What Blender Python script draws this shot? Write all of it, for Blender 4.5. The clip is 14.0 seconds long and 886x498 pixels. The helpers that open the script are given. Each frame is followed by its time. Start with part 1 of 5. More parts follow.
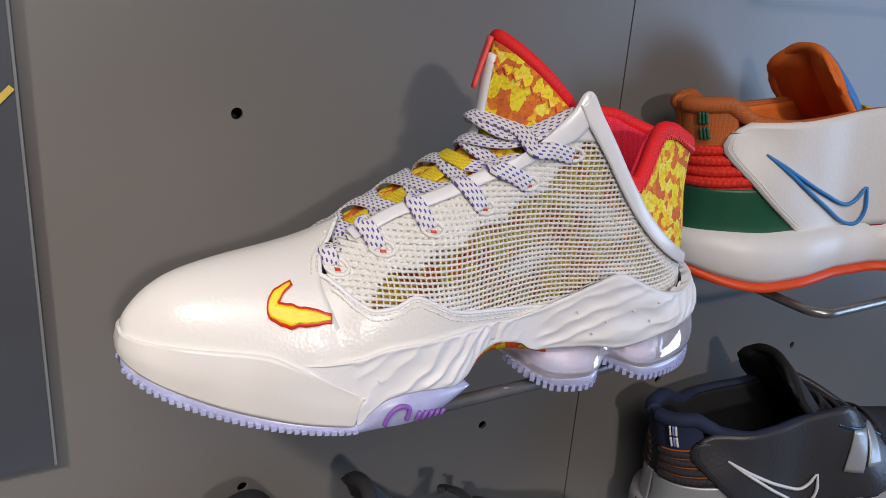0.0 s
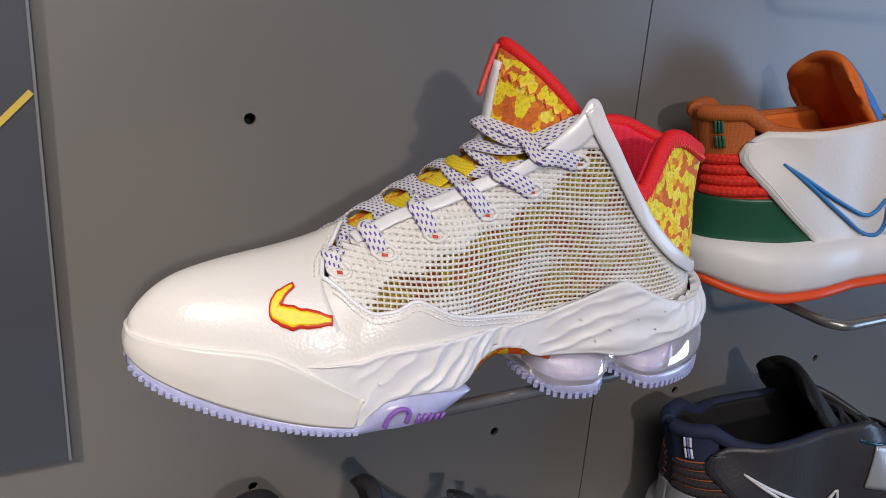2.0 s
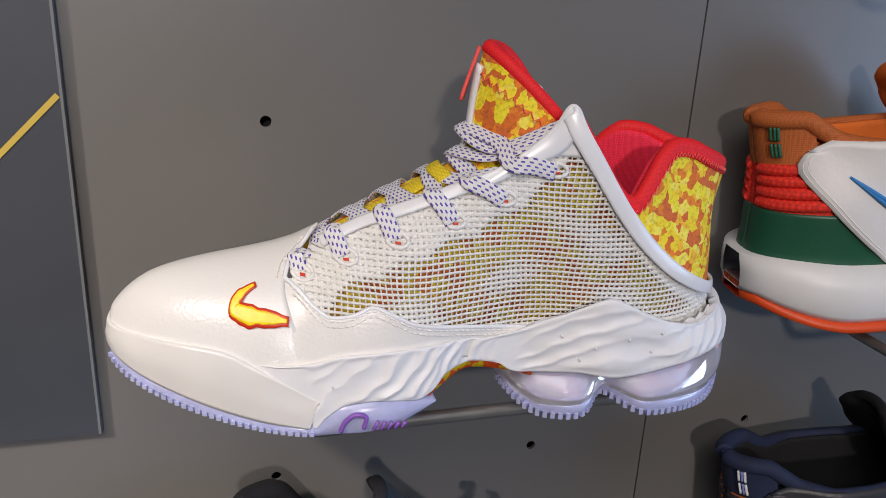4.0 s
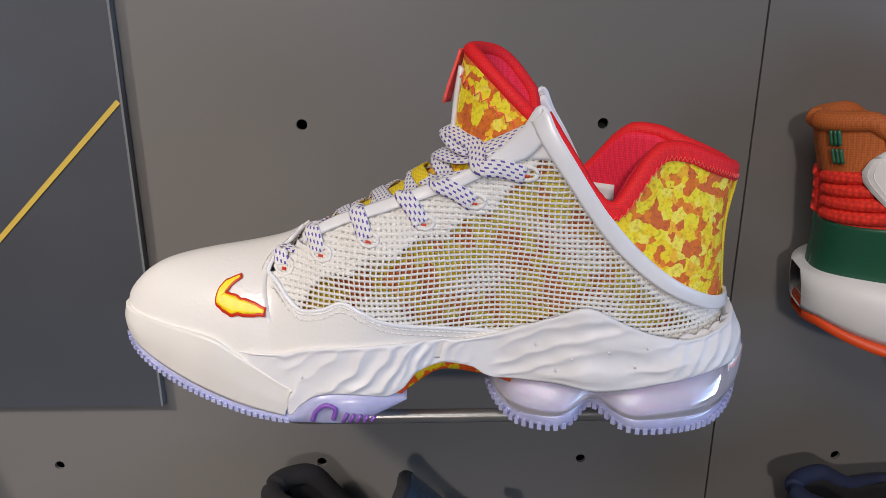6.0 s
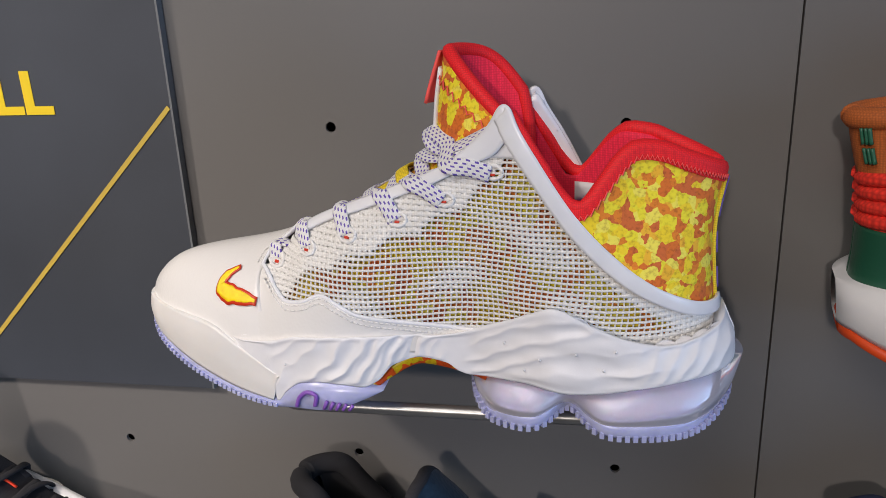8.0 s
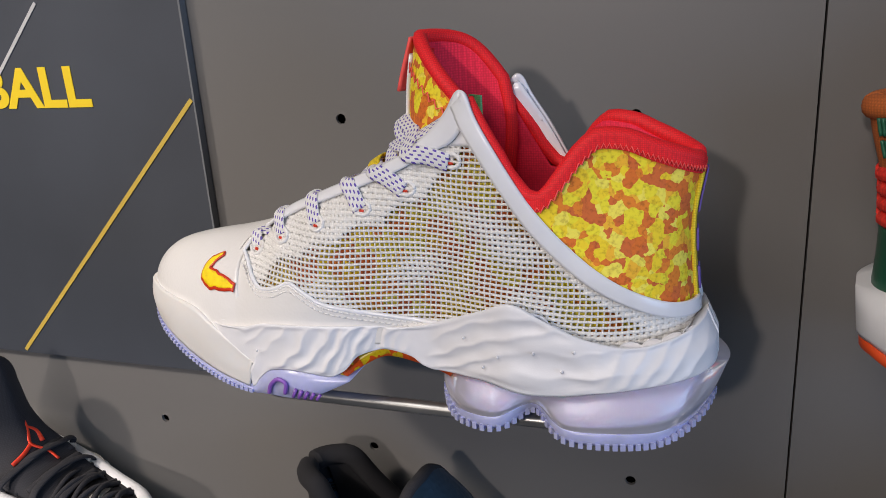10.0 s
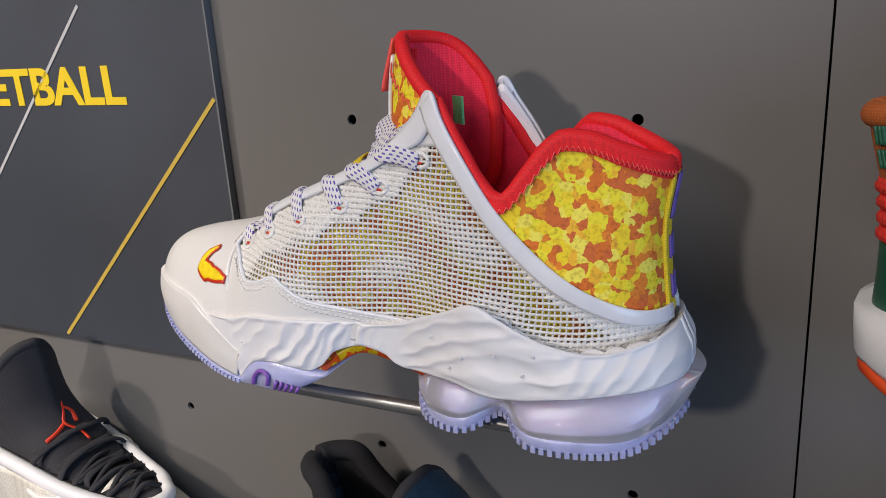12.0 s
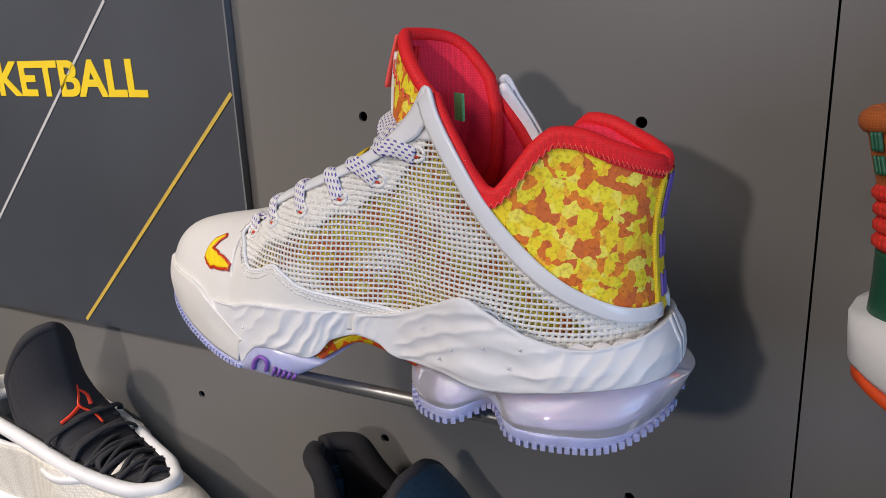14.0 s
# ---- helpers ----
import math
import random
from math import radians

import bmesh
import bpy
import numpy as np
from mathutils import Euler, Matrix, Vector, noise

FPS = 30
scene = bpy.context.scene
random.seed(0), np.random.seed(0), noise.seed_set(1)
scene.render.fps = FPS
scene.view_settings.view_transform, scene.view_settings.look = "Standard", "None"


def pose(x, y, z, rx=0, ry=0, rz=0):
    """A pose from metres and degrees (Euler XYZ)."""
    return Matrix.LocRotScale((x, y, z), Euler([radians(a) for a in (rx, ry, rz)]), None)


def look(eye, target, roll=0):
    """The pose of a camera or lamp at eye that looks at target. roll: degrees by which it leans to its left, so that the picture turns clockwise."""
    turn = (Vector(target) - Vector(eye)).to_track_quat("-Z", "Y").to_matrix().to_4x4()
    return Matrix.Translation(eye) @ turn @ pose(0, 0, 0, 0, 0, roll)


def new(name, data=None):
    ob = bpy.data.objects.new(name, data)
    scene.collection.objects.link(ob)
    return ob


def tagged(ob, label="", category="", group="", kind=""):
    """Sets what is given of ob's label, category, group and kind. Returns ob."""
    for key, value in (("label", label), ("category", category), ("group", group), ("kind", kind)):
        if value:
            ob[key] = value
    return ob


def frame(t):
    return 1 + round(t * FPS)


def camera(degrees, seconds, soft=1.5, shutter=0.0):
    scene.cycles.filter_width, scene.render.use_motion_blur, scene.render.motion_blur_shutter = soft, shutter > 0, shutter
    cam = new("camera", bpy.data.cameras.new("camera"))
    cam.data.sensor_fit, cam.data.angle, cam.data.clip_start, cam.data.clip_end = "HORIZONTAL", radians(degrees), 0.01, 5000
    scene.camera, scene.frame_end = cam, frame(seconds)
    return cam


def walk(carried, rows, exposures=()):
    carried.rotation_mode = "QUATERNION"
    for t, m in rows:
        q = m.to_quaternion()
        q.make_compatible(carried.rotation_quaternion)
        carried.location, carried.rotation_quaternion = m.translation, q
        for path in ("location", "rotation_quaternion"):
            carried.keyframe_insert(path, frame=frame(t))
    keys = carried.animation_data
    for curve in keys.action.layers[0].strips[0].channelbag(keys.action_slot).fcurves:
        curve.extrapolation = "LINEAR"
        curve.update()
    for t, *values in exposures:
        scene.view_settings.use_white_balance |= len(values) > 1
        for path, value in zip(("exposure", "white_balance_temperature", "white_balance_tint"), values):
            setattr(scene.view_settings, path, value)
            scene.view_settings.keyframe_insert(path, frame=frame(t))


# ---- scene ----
cam = camera(59.6, 14.0, soft=0.8)
METRES, EYE, TILT, LEAN, TURN = 0.426, 1.5, 0.0, 0.0, -31.5
EYE_X, EYE_Y = -0.1173, -0.4123
ROWS = [
    (0.0, 0.0, 0.0, 0.0, 1.38, -18.83, -4.06),
    (0.5, -0.0014, -0.001, -0.0015, 1.4, -18.67, -4.09),
    (1.0, -0.0016, -0.0035, -0.0004, 1.69, -18.53, -4.07),
    (1.5, 0.0088, -0.0073, 0.0008, 2.46, -18.47, -4.07),
    (2.0, 0.0325, -0.0062, 0.0019, 3.93, -18.45, -4.03),
    (2.5, 0.071, -0.0031, 0.0051, 6.16, -18.47, -3.9),
    (3.0, 0.1199, 0.0083, 0.0102, 9.08, -18.63, -3.62),
    (5.5, 0.3969, 0.1119, 0.0183, 26.89, -19.32, -0.54),
    (6.0, 0.4473, 0.1302, 0.0196, 30.2, -19.08, 0.01),
    (6.5, 0.4931, 0.144, 0.0152, 33.16, -18.73, 0.43),
    (7.0, 0.5404, 0.1624, 0.0164, 36.16, -18.63, 1.11),
    (7.5, 0.58, 0.1859, 0.0126, 38.87, -18.46, 1.79),
    (8.0, 0.6145, 0.2271, 0.0118, 41.39, -18.38, 2.36),
    (10.5, 0.736, 0.3771, -0.0202, 51.87, -17.45, 3.56),
    (11.0, 0.7549, 0.403, -0.0215, 53.6, -17.24, 3.58),
    (11.5, 0.7672, 0.4256, -0.024, 55.08, -17.08, 3.56),
    (12.0, 0.786, 0.4405, -0.0277, 56.33, -16.86, 3.4),
    (12.5, 0.8027, 0.4539, -0.0325, 57.29, -16.7, 3.2),
    (13.0, 0.8075, 0.4535, -0.0324, 58.0, -16.52, 2.89),
    (13.5, 0.8117, 0.4571, -0.0375, 58.51, -16.38, 2.56),
    (14.0, 0.8204, 0.4601, -0.0379, 58.89, -16.29, 2.26),
]
walk(cam, [(t, pose(EYE_X, EYE_Y, EYE, TILT, LEAN, TURN) @ pose(METRES * x, METRES * y, METRES * z, 90 + pitch, roll, yaw)) for t, x, y, z, yaw, pitch, roll in ROWS])

# ---- light ----
world = bpy.data.worlds.new("world")
world.use_nodes = True
world.node_tree.nodes["Background"].inputs[0].default_value = (0.8, 0.85, 0.95, 1)
world.node_tree.nodes["Background"].inputs[1].default_value = 0.15
scene.world = world
scene.view_settings.exposure = 0.0


def lamp(name, eye, target, power, size, colour, shape="SQUARE", size_y=None):
    data = bpy.data.lights.new(name, "AREA")
    data.energy, data.size, data.color, data.shape = power, size, colour, shape
    if size_y:
        data.shape, data.size_y = "RECTANGLE", size_y
    ob = new(name, data)
    ob.matrix_world = look(eye, target)
    return ob


spot = bpy.data.lights.new("track_spot_light", "SPOT")
spot.energy, spot.color, spot.shadow_soft_size, spot.spot_size, spot.spot_blend = 240, (1.0, 0.88, 0.825), 0.11, radians(27), 1.0
new("track_spot_light", spot).matrix_world = look((-0.55, -4.2, 2.72), (0.02, 0, 1.34))
spot = bpy.data.lights.new("track_spot_light", "SPOT")
spot.energy, spot.color, spot.shadow_soft_size, spot.spot_size, spot.spot_blend = 150, (1.0, 0.88, 0.80), 0.08, radians(23), 1.0
new("track_spot_light", spot).matrix_world = look((-1.3, -1.25, 2.75), (-0.25, 0, 1.22))
# Soft overhead fill, added to lift the insides of the shoes; no fixture in view.
lamp("ceiling_panel_light", (-0.6, -1.7, 2.9), (-0.5, -1.5, 0), 33, 1.4, (1.0, 0.93, 0.90))
# Added bluish side light for the tint on right-facing parts; its source is unseen.
lamp("shopfront_daylight", (3.2, -1.9, 1.4), (0.2, -0.1, 1.3), 47, 1.6, (0.44, 0.64, 1.0))

# ---- materials ----
MATS = {}


def material(name, colour, rough=0.5, metal=0.0, build=None, **more):
    m = bpy.data.materials.new(name)
    m.use_nodes = True
    b = m.node_tree.nodes["Principled BSDF"]
    b.inputs["Base Color"].default_value = (*colour, 1)
    b.inputs["Roughness"].default_value, b.inputs["Metallic"].default_value = rough, metal
    for key, value in more.items():
        b.inputs[key.replace("_", " ")].default_value = value
    if build:
        build(m.node_tree, b)
    MATS[name] = m
    return m


def node(tree, kind, **values):
    n = tree.nodes.new(kind)
    for key, value in values.items():
        if key in n.inputs:
            n.inputs[key].default_value = value
    return n


def coords(tree, scale=(1, 1, 1), which="Object"):
    c, mp = tree.nodes.new("ShaderNodeTexCoord"), tree.nodes.new("ShaderNodeMapping")
    mp.inputs["Scale"].default_value = scale
    tree.links.new(c.outputs[which], mp.inputs["Vector"])
    return mp.outputs[0]


def ramp(tree, source, stops, sharp=False):
    r = tree.nodes.new("ShaderNodeValToRGB")
    r.color_ramp.interpolation = "CONSTANT" if sharp else "LINEAR"
    while len(r.color_ramp.elements) < len(stops):
        r.color_ramp.elements.new(0.5)
    for e, (p, c) in zip(r.color_ramp.elements, stops):
        e.position, e.color = p, (*c, 1)
    tree.links.new(source, r.inputs[0])
    return r.outputs[0]


def bump(tree, b, source, strength, distance):
    n = tree.nodes.new("ShaderNodeBump")
    n.inputs["Strength"].default_value, n.inputs["Distance"].default_value = strength, distance
    tree.links.new(source, n.inputs["Height"])
    tree.links.new(n.outputs[0], b.inputs["Normal"])


def noisy(scale, spread=0.08, bumpy=0.0, dist=0.0004, detail=4.0, fine=None):
    """Mottle of the base colour at one scale, with a finer relief."""
    def build(tree, b):
        base = tuple(b.inputs["Base Color"].default_value)[:3]
        at = coords(tree)
        n = node(tree, "ShaderNodeTexNoise", Scale=scale, Detail=detail)
        tree.links.new(at, n.inputs["Vector"])
        lo, hi = [tuple(c * k for c in base) for k in (1 - spread, 1 + spread)]
        tree.links.new(ramp(tree, n.outputs["Fac"], [(0.3, lo), (0.7, hi)]), b.inputs["Base Color"])
        if bumpy:
            f = node(tree, "ShaderNodeTexNoise", Scale=fine or scale * 12, Detail=2.0)
            tree.links.new(at, f.inputs["Vector"])
            bump(tree, b, f.outputs["Fac"], bumpy, dist)
    return build


def leather(scale, bumpy=0.35):
    def build(tree, b):
        at = coords(tree)
        v = node(tree, "ShaderNodeTexVoronoi", Scale=scale)
        tree.links.new(at, v.inputs["Vector"])
        bump(tree, b, v.outputs["Distance"], bumpy, 0.0003)
    return build


def weave(pitch, strength=0.6, dist=0.0004, spread=0.25):
    """Woven cloth: crossed fine ribs in the relief and a little in the colour."""
    def build(tree, b):
        base = tuple(b.inputs["Base Color"].default_value)[:3]
        at = coords(tree)
        v = node(tree, "ShaderNodeTexVoronoi", Scale=1 / pitch, Randomness=0.25)
        tree.links.new(at, v.inputs["Vector"])
        tree.links.new(ramp(tree, v.outputs["Distance"], [(0.1, tuple(min(1, c * (1 + spread)) for c in base)), (0.7, tuple(c * (1 - spread) for c in base))]), b.inputs["Base Color"])
        bump(tree, b, v.outputs["Distance"], -strength, dist)
    return build


def flakes(cell, fade=1.0, rusty=False):
    """Printed cloth: scattered yellow, orange and rust flakes."""
    stops = [(0, (0.90, 0.68, 0.02)), (0.22, (0.72, 0.17, 0.02)), (0.36, (0.88, 0.76, 0.03)), (0.50, (0.80, 0.24, 0.02)), (0.64, (0.92, 0.80, 0.10)), (0.80, (0.66, 0.15, 0.03)), (0.92, (0.90, 0.50, 0.03))]
    if rusty:
        stops = [(p, (0.80, 0.10 + 0.6 * col[1] * (i == 2), 0.01)) for i, (p, col) in enumerate(stops)]
    stops = [(p, tuple(c * fade for c in col)) for p, col in stops]

    def build(tree, b):
        at = coords(tree)
        w = node(tree, "ShaderNodeTexNoise", Scale=0.7 / cell, Detail=3.0)
        tree.links.new(at, w.inputs["Vector"])
        mix = tree.nodes.new("ShaderNodeVectorMath")
        mix.operation = "MULTIPLY_ADD"
        tree.links.new(w.outputs["Color"], mix.inputs[0])
        mix.inputs[1].default_value = (cell * 1.5,) * 3
        tree.links.new(at, mix.inputs[2])
        v = node(tree, "ShaderNodeTexVoronoi", Scale=1 / cell)
        tree.links.new(mix.outputs[0], v.inputs["Vector"])
        sep = tree.nodes.new("ShaderNodeSeparateColor")
        tree.links.new(v.outputs["Color"], sep.inputs[0])
        col = ramp(tree, sep.outputs[0], stops, True)
        mott = node(tree, "ShaderNodeTexNoise", Scale=2.6 / cell, Detail=4.0)
        tree.links.new(at, mott.inputs["Vector"])
        m = tree.nodes.new("ShaderNodeMix")
        m.data_type, m.blend_type = "RGBA", "MULTIPLY"
        m.inputs[0].default_value = 0.5
        tree.links.new(col, m.inputs[6])
        tree.links.new(ramp(tree, mott.outputs["Fac"], [(0.30, (0.38, 0.24, 0.16)), (0.44, (0.86, 0.80, 0.7)), (0.52, (1, 1, 1)), (0.75, (1.12, 1.1, 1.05))]), m.inputs[7])
        tree.links.new(m.outputs[2], b.inputs["Base Color"])
        t = node(tree, "ShaderNodeTexVoronoi", Scale=1 / 0.0009, Randomness=0.2)
        tree.links.new(at, t.inputs["Vector"])
        bump(tree, b, t.outputs["Distance"], -0.9, 0.0005)
    return build


def lace_print(tree, b):
    """Flat woven cord: white with short slanting violet dashes set in rows."""
    at = coords(tree, (0.45, 1, 1), "UV")
    brick = tree.nodes.new("ShaderNodeTexBrick")
    brick.offset, brick.offset_frequency = 0.5, 2
    for key, value in (("Scale", 1.0), ("Mortar Size", 0.00047), ("Brick Width", 0.0017), ("Row Height", 0.0017), ("Mortar Smooth", 0.1), ("Bias", 0.0)):
        brick.inputs[key].default_value = value
    brick.inputs["Color1"].default_value = brick.inputs["Color2"].default_value = (0.13, 0.08, 0.42, 1)
    brick.inputs["Mortar"].default_value = (0.80, 0.80, 0.80, 1)
    tree.links.new(at, brick.inputs["Vector"])
    w = node(tree, "ShaderNodeTexWave", Scale=900.0)
    w.bands_direction = "DIAGONAL"
    tree.links.new(at, w.inputs["Vector"])
    m = tree.nodes.new("ShaderNodeMix")
    m.data_type = "RGBA"
    tree.links.new(brick.outputs["Fac"], m.inputs[0])
    tree.links.new(brick.outputs["Color"], m.inputs[6])
    m.inputs[7].default_value = (0.80, 0.80, 0.80, 1)
    tree.links.new(m.outputs[2], b.inputs["Base Color"])
    bump(tree, b, w.outputs["Fac"], 0.5, 0.0003)


def brushed(tree, b):
    at = coords(tree, (2, 2, 60))
    n = node(tree, "ShaderNodeTexNoise", Scale=1.2, Detail=3.0)
    tree.links.new(coords(tree, (1, 1, 1)), n.inputs["Vector"])
    tree.links.new(ramp(tree, n.outputs["Fac"], [(0.3, (0.148, 0.143, 0.136)), (0.7, (0.172, 0.168, 0.16))]), b.inputs["Base Color"])
    f = node(tree, "ShaderNodeTexNoise", Scale=900.0, Detail=1.0)
    tree.links.new(coords(tree), f.inputs["Vector"])
    bump(tree, b, f.outputs["Fac"], 0.04, 0.0002)


material("wall_paint", (0.164, 0.154, 0.147), 0.36, 0.0, brushed)
# near-black colour for the shade inside the peg holes and the seam
material("hole_dark", (0.012, 0.012, 0.013), 0.8)
material("room_paint", (0.20, 0.195, 0.19), 0.8, 0.0, noisy(3, 0.05))
material("floor_tile", (0.16, 0.155, 0.15), 0.45, 0.0, noisy(2, 0.12))
material("rod_metal", (0.30, 0.30, 0.29), 0.32, 0.75, noisy(80, 0.08, 0.05, 0.0002))
material("poster_black", (0.048, 0.055, 0.068), 0.55, 0.0, noisy(4, 0.25, 0.15, 0.0002, fine=1500))
material("poster_edge", (0.16, 0.17, 0.18), 0.45)
material("poster_yellow", (0.80, 0.58, 0.02), 0.5)
material("poster_gold", (0.56, 0.41, 0.07), 0.5)
material("poster_white", (0.50, 0.50, 0.50), 0.5)
material("toe_leather", (0.74, 0.73, 0.71), 0.27, 0.0, leather(620, 0.28))
material("cord_white", (0.76, 0.75, 0.72), 0.7, 0.0, weave(0.0011, 0.5, 0.0003, 0.1))
material("film_white", (0.80, 0.81, 0.84), 0.22, 0.0, noisy(60, 0.04), Subsurface_Weight=0.25, Subsurface_Radius=(0.006, 0.006, 0.007))
material("bumper_milk", (0.72, 0.71, 0.69), 0.30, 0.0, noisy(40, 0.03), Subsurface_Weight=0.4, Subsurface_Radius=(0.008, 0.007, 0.006))
material("foam_white", (0.80, 0.80, 0.82), 0.42, 0.0, noisy(120, 0.03, 0.1, 0.0003))
material("sole_lilac", (0.50, 0.53, 0.80), 0.25, 0.0, noisy(150, 0.08), Subsurface_Weight=0.4, Subsurface_Radius=(0.005, 0.005, 0.008), Transmission_Weight=0.15)
material("air_film", (0.86, 0.83, 0.94), 0.04, 0.0, noisy(70, 0.04), Transmission_Weight=0.62, IOR=1.42)
material("air_core", (0.74, 0.66, 0.80), 0.25, 0.0, noisy(60, 0.06), Subsurface_Weight=0.3)
material("print_flakes", (0.8, 0.5, 0.05), 0.75, 0.0, flakes(0.0043))
material("print_inner", (0.8, 0.5, 0.05), 0.85, 0.0, flakes(0.0060, 0.75))
material("print_arch", (0.7, 0.2, 0.02), 0.3, 0.0, flakes(0.0045, 0.9, True))
material("binding_red", (0.90, 0.010, 0.016), 0.7, 0.0, weave(0.0008, 0.5))
material("lining_red", (0.94, 0.020, 0.062), 0.8, 0.0, weave(0.0012, 0.7))
material("thread_red", (0.95, 0.11, 0.10), 0.6)
material("thread_white", (0.80, 0.79, 0.77), 0.7)
material("loop_yellow", (0.80, 0.60, 0.02), 0.7, 0.0, weave(0.0011))
material("logo_yellow", (0.90, 0.66, 0.01), 0.35, 0.0, noisy(260, 0.15))
material("logo_red", (0.60, 0.035, 0.01), 0.4)
material("thread_violet", (0.16, 0.10, 0.42), 0.7)
material("sole_violet", (0.24, 0.10, 0.45), 0.35)
material("insole_violet", (0.24, 0.12, 0.55), 0.8, 0.0, noisy(90, 0.1))
material("tag_white", (0.75, 0.75, 0.74), 0.6)
material("tag_green", (0.16, 0.66, 0.26), 0.7, 0.0, weave(0.001))
material("lace", (0.8, 0.8, 0.8), 0.75, 0.0, lace_print)

material("leather_white", (0.72, 0.71, 0.70), 0.42, 0.0, leather(330, 0.25))
material("leather_green", (0.012, 0.085, 0.045), 0.38, 0.0, leather(420, 0.2))
material("knit_red", (0.85, 0.03, 0.015), 0.8, 0.0, weave(0.0026, 0.9, 0.0012, 0.35))
material("cloth_orange", (0.46, 0.115, 0.022), 0.75, 0.0, weave(0.0012, 0.6))
material("pad_orange", (0.72, 0.16, 0.018), 0.8, 0.0, noisy(55, 0.12, 0.15, 0.0004, fine=1500))
material("rubber_orange", (0.72, 0.075, 0.012), 0.45, 0.0, noisy(90, 0.06))
material("rubber_white", (0.76, 0.76, 0.76), 0.4, 0.0, noisy(60, 0.03))
material("piping_blue", (0.035, 0.22, 0.56), 0.5)
material("cloth_blue", (0.06, 0.22, 0.62), 0.7, 0.0, weave(0.0012))
material("cord_yellow", (0.80, 0.45, 0.02), 0.7, 0.0, weave(0.0012))
material("suede_pink", (0.62, 0.03, 0.09), 0.8, 0.0, noisy(200, 0.12))
material("leather_black", (0.040, 0.040, 0.046), 0.40, 0.0, leather(380, 0.4))
material("cloth_black", (0.024, 0.024, 0.029), 0.85, 0.0, weave(0.0013, 0.8))
material("pad_black", (0.007, 0.007, 0.009), 0.9, 0.0, noisy(80, 0.2))
material("knit_black", (0.03, 0.024, 0.03), 0.8, 0.0, weave(0.0026, 0.9, 0.0012, 0.4))
material("pad_navy", (0.012, 0.020, 0.058), 0.8, 0.0, noisy(80, 0.2))
material("leather_steel", (0.035, 0.075, 0.12), 0.28, 0.55, leather(260, 0.8))
material("leather_silver", (0.42, 0.44, 0.46), 0.35, 0.3, leather(300, 0.3))
material("rubber_grey", (0.30, 0.30, 0.32), 0.45, 0.0, noisy(60, 0.06))
material("thread_rust", (0.42, 0.10, 0.02), 0.7)
material("knit_cream", (0.66, 0.63, 0.56), 0.8, 0.0, weave(0.0020, 0.8, 0.0006, 0.18))
material("sign_red", (0.80, 0.05, 0.015), 0.5)
material("sign_green", (0.02, 0.12, 0.07), 0.4)
material("sign_violet", (0.20, 0.24, 0.62), 0.5)

# ---- mesh helpers ----


def mesh_object(name, verts, faces, mat, parent=None, label="", smooth=True, uvs=None):
    me = bpy.data.meshes.new(name)
    me.from_pydata([tuple(map(float, v)) for v in verts], [], faces)
    me.materials.append(MATS[mat])
    if uvs is not None:
        layer = me.uv_layers.new(name="UVMap")
        for loop in me.loops:
            layer.data[loop.index].uv = uvs[loop.vertex_index]
    me.polygons.foreach_set("use_smooth", [smooth] * len(me.polygons))
    me.validate()
    ob = new(name, me)
    if parent:
        ob.parent = parent
    if label:
        tagged(ob, label)
    return ob


def join(pieces):
    verts, faces, n = [], [], 0
    for v, f in pieces:
        verts.extend(v)
        faces.extend([tuple(i + n for i in q) for q in f])
        n += len(v)
    return verts, faces


def curve(xs, ys):
    """A smooth function through a few control values."""
    xs, ys = np.array(xs, float), np.array(ys, float)
    d = np.diff(ys) / np.diff(xs)
    m = np.concatenate(([d[0]], np.where(d[1:] * d[:-1] > 0, 2 * d[1:] * d[:-1] / np.where(d[1:] + d[:-1] == 0, 1, d[1:] + d[:-1]), 0), [d[-1]]))

    def f(x):
        x = np.clip(np.asarray(x, float), xs[0], xs[-1])
        i = np.clip(np.searchsorted(xs, x) - 1, 0, len(xs) - 2)
        h = xs[i + 1] - xs[i]
        t = (x - xs[i]) / h
        return ys[i] * (1 + 2 * t) * (1 - t) ** 2 + m[i] * h * t * (1 - t) ** 2 + ys[i + 1] * t * t * (3 - 2 * t) + m[i + 1] * h * t * t * (t - 1)
    return f


def smooth01(x):
    x = np.clip(x, 0, 1)
    return x * x * (3 - 2 * x)


def normals(P):
    a, b = np.gradient(P, axis=0), np.gradient(P, axis=1)
    n = np.cross(a, b)
    ln = np.linalg.norm(n, axis=2, keepdims=True)
    return n / np.where(ln < 1e-12, 1, ln)


def sheet(P, thick, side=1):
    """A closed shell with P as its outer face; side turns the inner face to the other hand."""
    nu, nv = P.shape[:2]
    inner = P - normals(P) * thick * side
    verts = np.concatenate((P.reshape(-1, 3), inner.reshape(-1, 3)))
    k, faces = nu * nv, []
    at = lambda i, j: i * nv + j
    for i in range(nu - 1):
        for j in range(nv - 1):
            q = (at(i, j), at(i + 1, j), at(i + 1, j + 1), at(i, j + 1))
            faces += [q, tuple(a + k for a in q[::-1])]
    edge = [at(i, 0) for i in range(nu)] + [at(nu - 1, j) for j in range(1, nv)] + [at(i, nv - 1) for i in range(nu - 2, -1, -1)] + [at(0, j) for j in range(nv - 2, 0, -1)]
    for a, b in zip(edge, edge[1:] + edge[:1]):
        faces.append((b, a, a + k, b + k))
    return verts, faces


